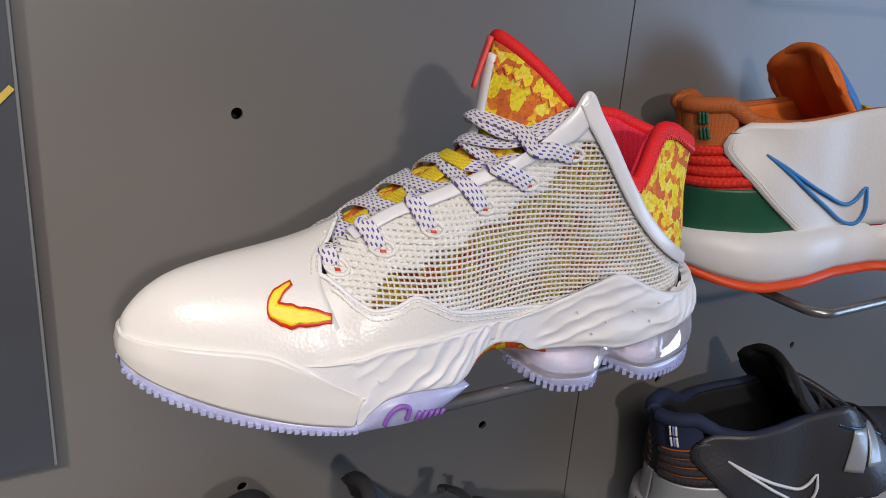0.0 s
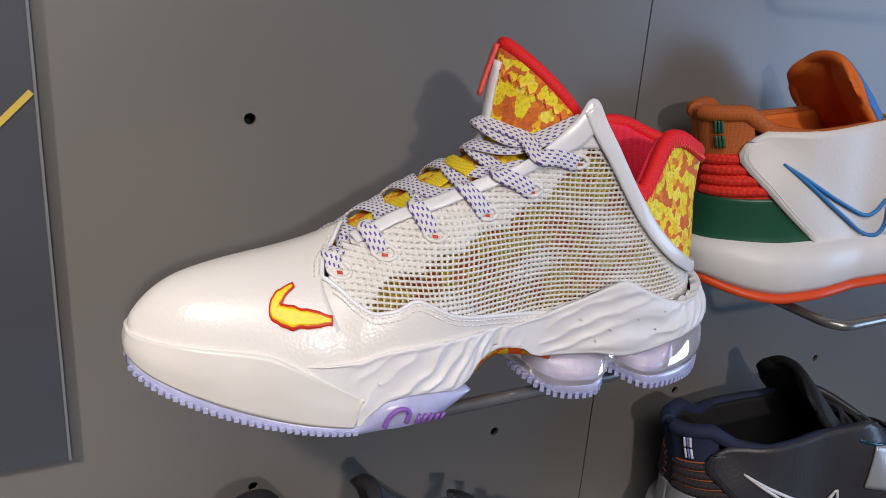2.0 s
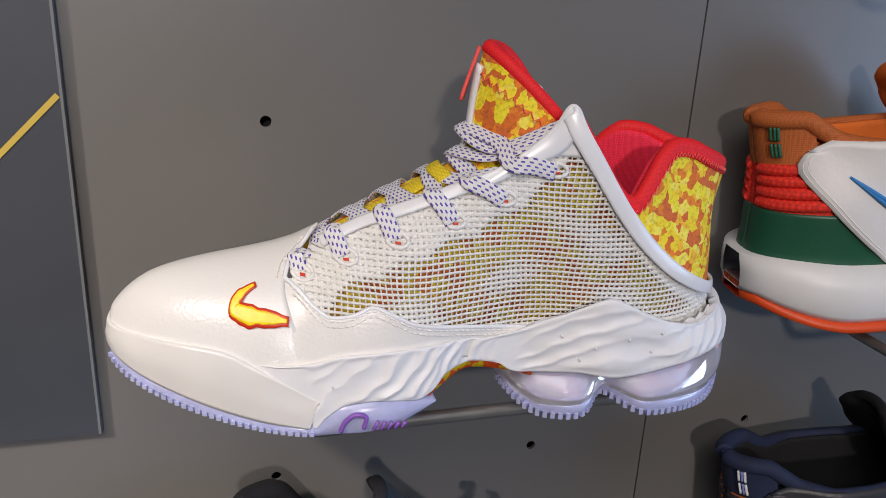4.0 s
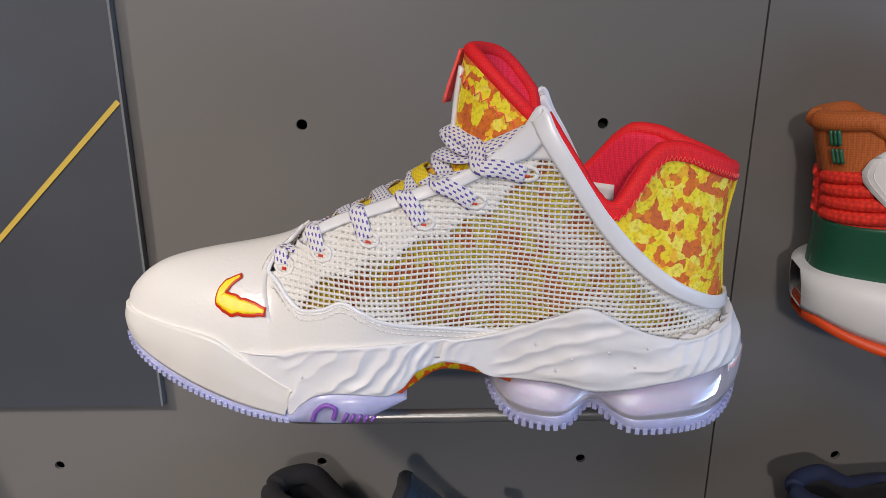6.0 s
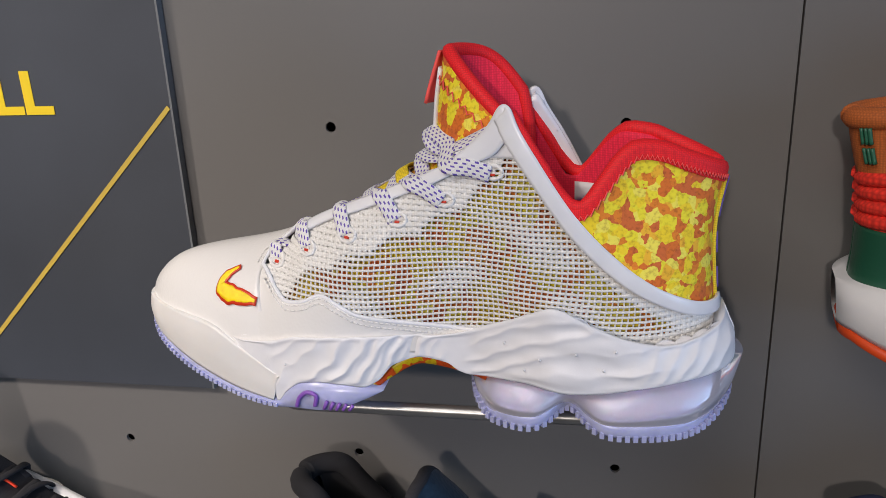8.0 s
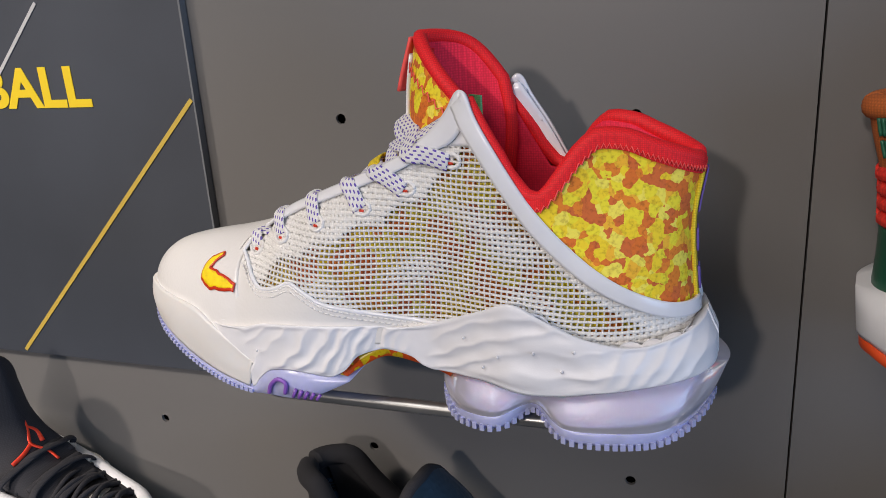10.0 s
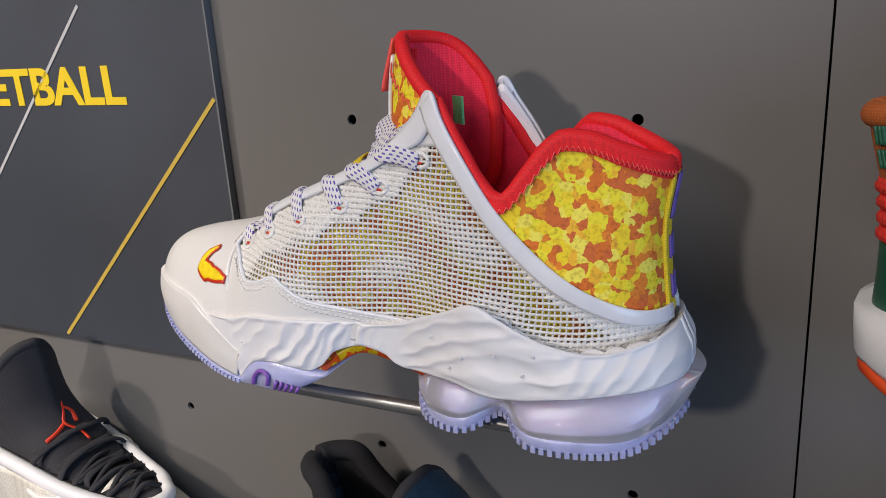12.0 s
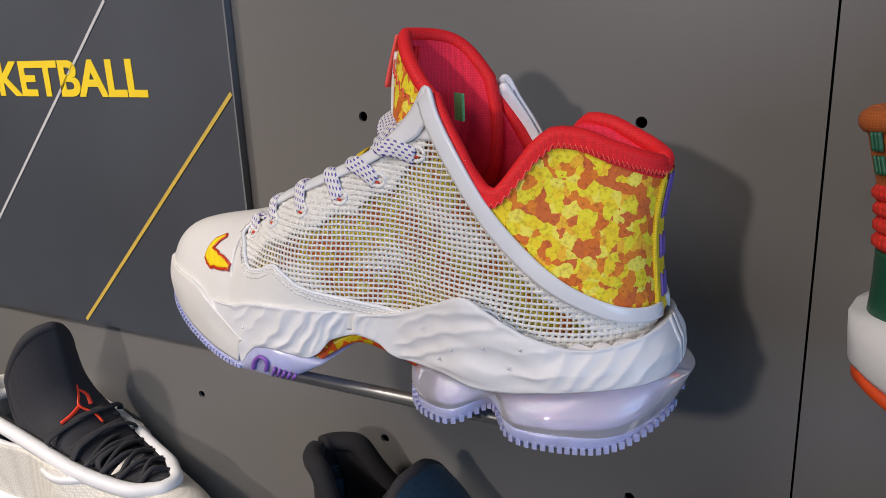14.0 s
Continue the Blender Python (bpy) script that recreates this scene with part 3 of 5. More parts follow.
line = np.stack([np.convolve(padded[:, i], ker / ker.sum(), "valid") for i in (0, 1)], 1)
line[:, 1] += 0.0016 * np.exp(-((line[:, 0] - 0.2075) / 0.004) ** 2)
k = np.linspace(0, 1, len(line))
tan = np.gradient(line, axis=0)
tan /= np.linalg.norm(tan, axis=1, keepdims=True)
inward = np.stack((tan[:, 1], -tan[:, 0]), 1)
width_ = curve([0, 0.2, 0.36, 0.42, 0.47, 0.6, 0.8, 1], [0.0024, 0.0034, 0.0046, 0.009, 0.0078, 0.0064, 0.0058, 0.005])
band = line[:, None, :] + inward[:, None, :] * (width_(k)[:, None] * np.linspace(-0.12, 1, 7)[None])[..., None]
BX = np.minimum(band[..., 0], heel_back(band[..., 1]) - 0.0003)
for s in (-1, 1):
    puff = (0.0009 + 0.0007 * smooth01((line[:, :1] - 0.195) / 0.012)) + 0.0003 * np.sin(np.linspace(0, 1, 7) * math.pi)[None, :] * np.ones((len(line), 1))
    cut = 0 if s < 0 else int(np.argmax(line[:, 0] > 0.200))
    mesh_object("collar_band", *sheet(body(BX, band[..., 1], s, puff)[cut:], 0.0018, -s), "film_white", shoe, "milky translucent edge band")
# smooth panel under the top of the collar
Z, F = np.meshgrid(np.linspace(0.128, 0.1462, 14), np.linspace(0.02, 0.98, 10), indexing="ij")
x0 = np.interp(Z, throat(np.linspace(0.17, 0.207, 40)), np.linspace(0.17, 0.207, 40))
x1 = np.interp(-Z, -collar_low(np.linspace(0.207, 0.25, 40)), np.linspace(0.207, 0.25, 40))
mesh_object("peak_panel", *sheet(body(x0 + (x1 - x0) * F, Z, -1, 0.0012), 0.0022, -1), "film_white", shoe, "milky translucent panel")
# felt lining behind the inner peak and the outer peak
for s in (-1, 1):
    mesh_object("peak_lining", *sheet(body(x0 + (x1 - x0) * F, Z, s, -0.0012), 0.0012, -s), "tag_white", shoe, "white felt lining")

for ob in [o for o in shoe.children if o.name.split(".")[0] in ("inner_quarter", "collar_band", "peak_lining") and np.mean([v.co.y for v in o.data.vertices]) > 0.012]:
    for v in ob.data.vertices:
        v.co.x += 0.009 * float(smooth01((0.262 - v.co.x) / 0.045))

# heel quarter with flake print, red band and rolled rim
A, F = np.meshgrid(np.linspace(0, 1, 46), np.linspace(0, 1, 26), indexing="ij")


def heel_patch(s, x0, low, high, off, thick, end=0.0):
    xn = x0 + (0.3036 - x0) * np.sin(A * math.pi / 2)
    z = low(xn) + (high(xn) - low(xn)) * F
    x = x0 + (heel_back(z) - end - x0) * np.sin(A * math.pi / 2)
    return sheet(body(x, z, s, off), thick, -s)


for s in (-1, 1):
    mesh_object("heel_quarter", *heel_patch(s, 0.226, lambda x: collar_low(x) - 0.003, lambda x: np.maximum(collar_top(x) - 0.002, collar_low(x)), 0.0008, 0.0015), "print_flakes", shoe, "yellow and rust flake-printed cloth heel")
    mesh_object("collar_binding", *heel_patch(s, 0.2285, lambda x: np.maximum(collar_top(x) - 0.0050, collar_low(x) - 0.001), lambda x: np.maximum(collar_top(x), collar_low(x) + 0.001), 0.0020, 0.0028), "binding_red", shoe, "red cloth binding")
    mesh_object("collar_lining", *heel_patch(s, 0.185, lambda x: 0.052 + 0 * x, lambda x: np.where(x < 0.207, 0.118 + (x - 0.185) * 1.2, np.maximum(collar_top(x), collar_low(x))) - 0.001, -0.0055 if s < 0 else -0.0035, 0.002, 0.002), "lining_red", shoe, "red cloth lining")
    x = np.concatenate((np.linspace(0.2085, 0.224, 14), 0.226 + 0.0775 * np.sin(np.linspace(0, math.pi / 2, 34))))
    z = np.where(x < 0.226, collar_low(x) + 0.0005, np.maximum(collar_top(x), collar_low(x)))
    z = np.where((x > 0.215) & (x < 0.24), 0.25 * np.roll(z, 1) + 0.5 * z + 0.25 * np.roll(z, -1), z)
    rim = body(np.minimum(x, heel_back(z) - 0.0008), z, s, -0.0015)
    mesh_object("collar_rim", *tube(rim, np.interp(x, [0.208, 0.23, 0.26], [0.0024, 0.0032, 0.0037]), 10), "binding_red", shoe, "rolled red cloth rim")

# zigzag seam on the red band
for s in (-1, 1):
    t = np.linspace(0.05, 1, 84)
    xn = 0.232 + 0.0715 * np.sin(t * math.pi / 2)
    z = collar_top(xn) - 0.0050 + 0.0022 * (np.arange(84) % 2)
    mesh_object("zigzag_seam", *tube(body(np.minimum(xn, heel_back(z) - 0.0004), z, s, 0.0024), 0.00035, 5), "thread_red", shoe)

# yellow heel strap with violet marks
Y, Z = np.meshgrid(np.linspace(-0.0072, 0.0072, 12), np.linspace(0.0545, 0.1145, 26), indexing="ij")
mesh_object("heel_strap", *sheet(np.stack((heel_x(Y + 0.003, Z) + 0.0022, Y + 0.003, Z), -1), 0.002, 1), "loop_yellow", shoe, "yellow ribbed heel strap")
marks = []
for zc in (0.066, 0.083, 0.1, 0.109):
    for dy in (-0.003, 0.0, 0.003):
        marks.append(tube([(float(heel_x(np.array(0.003 + dy), np.array(z))) + 0.0026, 0.003 + dy, z) for z in np.linspace(zc - 0.005, zc + 0.005 - 0.002 * (dy == 0), 5)], 0.0007, 5))
for k, zc in enumerate((0.066, 0.083, 0.1, 0.109)):
    mesh_object("strap_mark", *join(marks[3 * k:3 * k + 3]), "thread_violet", shoe, "violet embroidered mark")

# insole and label
X, F = np.meshgrid(np.linspace(0.13, 0.290, 30), np.linspace(-1, 1, 12), indexing="ij")
mesh_object("insole", *sheet(np.stack((X, mid_y(X) + F * (half(X, 0.075 + 0 * X) - 0.008), 0.058 + 0.006 * np.abs(F) ** 3 + 0.022 * smooth01((X - 0.2) / 0.07)), -1), 0.003), "insole_violet", shoe, "violet insole")
X, F = np.meshgrid(np.linspace(0.236, 0.256, 6), np.linspace(0.093, 0.103, 4), indexing="ij")
mesh_object("size_label", *sheet(body(X, F, 1, -0.0062), 0.0005, -1), "tag_white", shoe, "white printed size label")

# tongue
tc_x = curve([0, 0.25, 0.5, 0.68, 0.76, 0.88, 1], [0.090, 0.119, 0.145, 0.163, 0.1695, 0.1718, 0.1755])
tc_z = curve([0, 0.25, 0.5, 0.68, 0.76, 0.88, 1], [0.0760, 0.0915, 0.1065, 0.1190, 0.1300, 0.1510, 0.1715])
tw = curve([0, 0.25, 0.5, 0.68, 0.82, 1], [0.018, 0.0235, 0.0265, 0.0268, 0.0262, 0.0258])
t_back = {-1: curve([0, 0.5, 0.68, 0.82, 1], [0.0, 0.002, 0.014, 0.026, 0.031]), 1: curve([0, 0.5, 0.68, 0.82, 1], [0.0, 0.004, 0.040, 0.042, 0.031])}
t_drop = {-1: curve([0, 0.5, 0.7, 0.85, 1], [0.003, 0.004, 0.008, 0.018, 0.030]), 1: curve([0, 0.5, 0.7, 0.85, 1], [0.006, 0.011, 0.024, 0.014, 0.007])}


def tongue(s, a, off=0.0):
    s, a = np.broadcast_arrays(np.asarray(s, float), np.asarray(a, float))

    def at(s, a):
        r = np.abs(a)
        bend = np.where(a < 0, r ** 1.35, 0.45 * r + 0.55 * r ** 2.2)
        back, drop = [np.where(a < 0, d[-1](s), d[1](s)) for d in (t_back, t_drop)]
        return np.stack((tc_x(s) + back * bend, mid_y(tc_x(s)) + 0.0015 + tw(s) * np.sin(a * math.pi / 2), tc_z(s) - drop * r ** np.where(a < 0, 1.35, 2.2)), -1)
    p, e = at(s, a), 1e-3
    if off:
        n = np.cross(at(s, a + e) - at(s, a - e), at(np.minimum(s + e, 1), a) - at(s - e, a))
        p = p - n / (np.linalg.norm(n, axis=-1, keepdims=True) + 1e-15) * off
    return p


S, A2 = np.meshgrid(np.linspace(0.01, 1, 50), np.linspace(-1, 1, 41), indexing="ij")
S = S * (1 - 0.07 * np.maximum(A2, 0) ** 6)
t_out = tongue(S, A2)
mesh_object("tongue", *sheet(t_out, 0.002, 1), "print_flakes", shoe, "flake-printed cloth tongue")
mesh_object("tongue_lining", *sheet(t_out[18:] - normals(t_out)[18:] * 0.0022, 0.0028, 1), "lining_red", shoe, "red cloth tongue lining")
mid_in = t_out - normals(t_out) * 0.0025
rim = np.concatenate((mid_in[22:-1, 0], mid_in[-1, :], mid_in[22:-1, -1][::-1]))
mesh_object("tongue_rim", *tube(rim, 0.0034, 10), "binding_red", shoe, "rolled red cloth rim")
outn = normals(t_out)
zz = []
for j in range(0, 41):
    zz.append(t_out[-4 - (j % 2), j] + outn[-3, j] * 0.0012)
mesh_object("tongue_zigzag", *tube(zz, 0.00035, 5), "thread_red", shoe)
S3, A3 = np.meshgrid(np.linspace(0.70, 0.955, 14), np.linspace(-0.08, 0.20, 7), indexing="ij")
c3 = tongue(S3, A3)
mesh_object("tongue_panel", *sheet(c3 + normals(c3) * 0.0018, 0.0018, 1), "film_white", shoe, "milky rubber tongue panel")
S3, A3 = np.meshgrid(np.linspace(0.86, 1.0, 10), np.linspace(-0.02, 0.16, 5), indexing="ij")
c3 = tongue(S3, A3)
mesh_object("pull_tab", *sheet(c3 + np.array([-0.0030, 0, 0]) - (1 - S3[..., None]) * np.array([0.026, 0, 0]), 0.0014, 1), "thread_red", shoe, "red rubber pull tab")
rib = tongue(np.linspace(0.7, 0.97, 26), 0.16)
nn = normals(t_out)[40, 24]
for d in (-0.0016, 0.0016):
    mesh_object("lining_seam", *tube(rib - nn * 0.0058 + np.array([0, d, 0]), 0.0007 + 0.0002 * (np.arange(26) % 2), 6), "binding_red", shoe)
mesh_object("lining_label", *box(0.1995, 0.0195, 0.137, 0.0012, 0.009, 0.013, 0.9), "tag_green", shoe, "green embroidered label", False)

# eyelets and laces
EYE_XS = [0.200, 0.1775, 0.155, 0.1300, 0.1080, 0.0895]
EYE_ZS = [0.1225, 0.1095, 0.0995, 0.0910, 0.0830, 0.0745]


def flat_cord(path, up, width, thick, name="lace_strand", mat="lace", owner=None):
    """A flat woven band along a path; up gives its face."""
    path, up = np.array(path, float), np.array(up, float)
    tan = np.gradient(path, axis=0)
    tan /= np.linalg.norm(tan, axis=1, keepdims=True)
    wd = np.cross(up, tan)
    wd /= np.linalg.norm(wd, axis=1, keepdims=True)
    nm = np.cross(tan, wd)
    k = np.concatenate(([0], np.cumsum(np.linalg.norm(np.diff(path, axis=0), axis=1))))
    verts, uvs, faces = [], [], []
    ring = [(-1, 0), (-0.85, 0.8), (-0.4, 1), (0.4, 1), (0.85, 0.8), (1, 0), (0.85, -0.8), (-0.85, -0.8)]
    for p, w, n, d in zip(path, wd, nm, k):
        for a, b in ring:
            verts.append(p + w * a * width / 2 + n * b * thick / 2)
            uvs.append((d + 0.5 * a * width * 0.35, a * width / 2 + 0.05))
    m = len(ring)
    for i in range(len(path) - 1):
        for a in range(m):
            b = (a + 1) % m
            faces.append((i * m + a, i * m + b, (i + 1) * m + b, (i + 1) * m + a))
    faces += [tuple(range(m))[::-1], tuple((len(path) - 1) * m + a for a in range(m))]
    return mesh_object(name, verts, faces, mat, owner or shoe, "", True, uvs)


LEAN_X = [0.019, 0.014, 0.007, 0.003, 0.0015, 0.0]
CROSS = [0.80, 0.67, 0.545, 0.38, 0.215, 0.06]


def on_tongue(s, a, off):
    return tongue(np.array(s), np.array(a), off)


for i, (ex, ez) in enumerate(zip(EYE_XS, EYE_ZS)):
    for s in (-1, 1):
        c = body(ex, ez, s, 0.0)
        ring = body(ex + 0.0044 * np.cos(np.linspace(0, 2 * math.pi, 25)) + 0.0012, ez + 0.0029 * np.sin(np.linspace(0, 2 * math.pi, 25)) - 0.0008, s, 0.0008 + 0.0004 * np.sin(np.linspace(0, 60, 25)))
        if s < 0:
            mesh_object("eyelet", *tube(ring, 0.0010 + 0.0002 * np.sin(np.linspace(0, 97, 25)), 6), "thread_white", shoe, "white stitched eyelet")
            # red patch laid on the skin for the dark red shade inside the eyelet
            mesh_object("eyelet_hole", *sheet(body(ex + 0.0012 + np.linspace(-0.0011, 0.0011, 5)[:, None] + 0 * np.zeros((5, 4)), ez - 0.0019 + np.linspace(-0.0005, 0.0005, 4)[None] + np.zeros((5, 4)), s, 0.0012), 0.0006, 1), "logo_red", shoe)
        up0 = (body(ex, ez, s, 0.01) - c) * 100
        reach = 0.021 if i else 0.003
        edge_z = lambda x, sd: float(throat(x)) - (0.0 if sd < 0 else 0.012 * float(smooth01((0.2 - x) / 0.02)))
        lx = ex - (LEAN_X[i] if s < 0 else 0.0012)
        e1 = body(lx, edge_z(lx, s), s, 0.0034)
        far_x = min(ex + reach, 0.204)
        far = body(far_x, edge_z(far_x, -s) - 0.003, -s, -0.0030)
        near_far = body(far_x - 0.002, edge_z(far_x - 0.002, -s) - 0.0005, -s, -0.0012)
        lift = 0.0022 if s < 0 else 0.0030
        cs = CROSS[i]
        step = 0.035 if i else -0.01
        t1, t2, t3 = on_tongue(cs, 0.5 * s, lift), on_tongue(cs + step, 0.0, lift + 0.0004), on_tongue(cs + 2.2 * step, -0.5 * s, lift)
        start = [c + up0 * 0.0016 + np.array([0.0004, 0, -0.0016]), 0.5 * (c + e1) + up0 * 0.0016] if s < 0 else [e1 - up0 * 0.0045 - np.array([0, 0, 0.006])]
        if s > 0:
            e1 = e1 - up0 * 0.0030 - np.array([0, 0, 0.002])
        path = smooth_path(start + [e1, t1, t2, t3, near_far, far], 7)
        ups = smooth_path(([up0] * (2 if s < 0 else 1)) + [up0 * 0.7 + np.array([-0.1, 0, 0.5]), (-0.42, 0.30 * s, 0.83), (-0.5, 0, 0.86), (-0.45, -0.30 * s, 0.83), (-0.42, -0.5 * s, 0.75), (-0.4, -0.6 * s, 0.7)], 7)
        flat_cord(path, ups, 0.0080 if i < 5 else 0.0072, 0.0016)
# yellow lace loop on the tongue
lp = smooth_path([on_tongue(0.60, a, o) for a, o in ((-0.40, 0.001), (-0.36, 0.0035), (-0.1, 0.0045), (0.14, 0.0035), (0.2, 0.001))], 8)
flat_cord(lp, np.tile((-0.5, 0, 0.86), (len(lp), 1)), 0.0075, 0.0014, "lace_loop", "loop_yellow")
lp = smooth_path([on_tongue(x, a, 0.0016) for x, a in ((0.05, -0.12), (0.25, -0.12), (0.42, -0.12), (0.60, -0.12))], 8)
flat_cord(lp, np.tile((-0.5, -0.08, 0.86), (len(lp), 1)), 0.0125, 0.0014, "tongue_tape", "loop_yellow")

# ---- the sole ----
sole_half = curve([0.0, 0.05, 0.09, 0.12, 0.145, 0.165, 0.19, 0.21, 0.23, 0.26, 0.312], [0.037, 0.0405, 0.0455, 0.0485, 0.045, 0.0385, 0.0385, 0.0425, 0.0460, 0.0465, 0.0450])
sole_back = curve([0.0, 0.03, 0.041, 0.0467, 0.06, 0.07], [0.311, 0.3112, 0.3108, 0.3085, 0.3035, 0.302])


def side(x, z, s, off=0.0):
    h = sole_half(x) * closing(x, 0.0042, 0.085, 0.232, sole_back(z))
    return np.stack((x, mid_y(x) + s * (h + off * (h > 0.001)), z), -1)


mid_top = curve([0.066, 0.0693, 0.08, 0.091, 0.107, 0.143, 0.17, 0.184, 0.2, 0.214, 0.2275, 0.243, 0.262, 0.28, 0.294, 0.311], [0.0378, 0.0385, 0.0392, 0.0405, 0.0445, 0.0460, 0.0455, 0.0475, 0.0535, 0.0592, 0.0645, 0.0580, 0.0505, 0.0472, 0.0490, 0.0525])
mid_low = curve([0.066, 0.0693, 0.08, 0.0885, 0.0905, 0.0925, 0.0975, 0.106, 0.118, 0.128, 0.138, 0.145, 0.153, 0.166, 0.178, 0.184, 0.19, 0.215, 0.235, 0.248, 0.265, 0.285, 0.311], [0.0372, 0.0354, 0.0292, 0.0235, 0.0160, 0.0080, 0.0135, 0.0196, 0.0214, 0.0207, 0.0195, 0.0225, 0.0305, 0.0335, 0.0315, 0.0275, 0.0260, 0.0265, 0.0240, 0.0250, 0.0285, 0.0310, 0.0325])


def folds(x, z):
    """Sculpted relief of the foam: slanting drapery forward, long folds fanning out by the heel, ribs behind."""
    w = 0.9 * np.sin(x * 61 + z * 95) + 0.5 * np.sin(x * 133 - z * 210 + 1.1) + 0.25 * np.sin(x * 290 + z * 330 + 2.0)
    mottle = 0.5 + 0.5 * np.sin(x * 97 - z * 150 + 0.8 * np.sin(z * 240 + x * 40))
    crest = lambda p: 1 - np.abs(np.sin(p)) ** 0.8
    fore = crest((x * 0.80 - z * 0.66) * math.pi / 0.0092 + w * 0.9) * (0.35 + 0.65 * mottle)
    fine = crest((x * 0.86 - z * 0.5) * math.pi / 0.0050 + w * 1.3) * smooth01((x - 0.125) / 0.02)
    fore = (fore + 0.45 * fine) * smooth01((x - 0.082) / 0.02) * smooth01((0.182 - x) / 0.014)
    lift = z - 0.030 - (x - 0.19) * 0.30
    fan = crest(lift * math.pi / (0.0055 + 0.10 * np.maximum(x - 0.185, 0)) + 0.8 * w + 0.5) * (0.3 + 0.7 * mottle)
    broad = 0.5 + 0.5 * np.sin(x * 120 + z * 190 + 1.4 * np.sin(x * 60 - z * 120))
    fan = (0.75 * fan + 0.7 * broad * (1 - mottle)) * smooth01((x - 0.184) / 0.010) * smooth01((0.284 - x) / 0.022)
    ribs = crest((x * 0.9 - z * 0.55) * math.pi / 0.0072 + 0.5 * w) * smooth01((x - 0.256) / 0.02)
    return 0.0019 * fore + 0.0021 * fan + 0.0010 * ribs


pieces = []
for s in (-1, 1):
    t = np.concatenate((np.linspace(0.0665, 0.24, 190), 0.24 + 0.071 * np.sin(np.linspace(0.02, math.pi / 2, 80))))
    X, F = np.meshgrid(t, np.linspace(0, 1, 40), indexing="ij")
    Z = mid_low(X) + (mid_top(X) - mid_low(X)) * F
    X2 = np.where(X > 0.24, 0.24 + (X - 0.24) / 0.071 * (sole_back(Z) + 0.0004 - 0.24), X)
    edge = smooth01(F / 0.12) * smooth01((1 - F) / 0.12)
    lip = 0.0008 * np.exp(-((F - 0.96) / 0.05) ** 2)
    bulge = 0.0015 * smooth01((X - 0.2) / 0.03) * (1 - F) + 0.0028 * smooth01((X - 0.245) / 0.03) * smooth01((0.95 - F) / 0.6)
    P = side(X2, Z, s, folds(X, Z) * edge - 0.0007 + (0.0013 + lip) * smooth01((X - 0.067) / 0.010) + bulge)
    pieces.append(sheet(P, 0.0008 + 0.0045 * smooth01((X - 0.066) / 0.02)[..., None], -s))
mesh_object("midsole", *join(pieces), "foam_white", shoe, "white sculpted foam midsole")
for x, z in ((0.206, 0.046), (0.222, 0.040), (0.238, 0.044), (0.250, 0.037), (0.1, 0.030), (0.215, 0.034), (0.255, 0.046)):
    p = side(np.array(x), np.array(z), -1, 0.0028)
    mesh_object("vent_nub", *tube([p, p + (0, -0.0006, 0)], 0.0006, 8), "foam_white", shoe)

out_low = curve([0.003, 0.008, 0.015, 0.03, 0.045, 0.06, 0.075, 0.09, 0.11, 0.12, 0.13, 0.14, 0.1474], [0.0330, 0.0275, 0.0230, 0.0168, 0.0120, 0.0082, 0.0055, 0.0042, 0.0040, 0.0052, 0.0082, 0.0130, 0.0172])
out_top = curve([0.003, 0.008, 0.015, 0.03, 0.05, 0.07, 0.085, 0.0925, 0.0975, 0.106, 0.118, 0.128, 0.14, 0.1474], [0.0395, 0.0345, 0.0302, 0.0240, 0.0172, 0.0122, 0.0098, 0.0088, 0.0142, 0.0202, 0.0219, 0.0212, 0.0192, 0.0180])
bump_top = curve([0.003, 0.01, 0.022, 0.036, 0.05, 0.057, 0.0693, 0.08, 0.0925], [0.0472, 0.0466, 0.0460, 0.0454, 0.0444, 0.0430, 0.0368, 0.0306, 0.0228])
bump_low = lambda x: out_top(np.minimum(x, 0.0925)) - 0.0008 + 0.9 * (bump_top(x) - out_top(np.minimum(x, 0.0925))) * smooth01((x - 0.0905) / 0.0035)
X, F = np.meshgrid(0.0044 + 0.0902 * (1 - np.cos(np.linspace(0, math.pi / 2, 50)) ** 1.3), np.linspace(0, 1, 16), indexing="ij")
halves = []
for s in (-1, 1):
    Z = bump_low(X) + (bump_top(X) - bump_low(X)) * F
    skin = side(X, Z, s, 0.0012 + (0.0005 + 0.0010 * np.sin(F * math.pi)) * (0.3 + 0.7 * smooth01((0.0905 - X) / 0.03)))
    lean = smooth01((F - 0.35) / 0.65) * smooth01((X - 0.006) / 0.012)
    skin[..., 1] = skin[..., 1] * (1 - lean) + (mid_y(X) + s * (half(X, np.minimum(Z, ridge(X) - 0.004)) + 0.0036 - 0.0018 * smooth01((X - 0.055) / 0.03))) * lean
    halves.append(skin + np.stack((0.0012 * smooth01((F - 0.3) / 0.7) * np.exp(-(X - 0.003) / 0.010) - 0.0010 * np.exp(-(X - 0.003) / 0.012), 0 * X, 0 * X), -1))
P = np.concatenate((halves[0][::-1], halves[1][1:]))
mesh_object("toe_bumper", *sheet(P, 0.004, -1), "bumper_milk", shoe, "milky translucent rubber toe bumper")

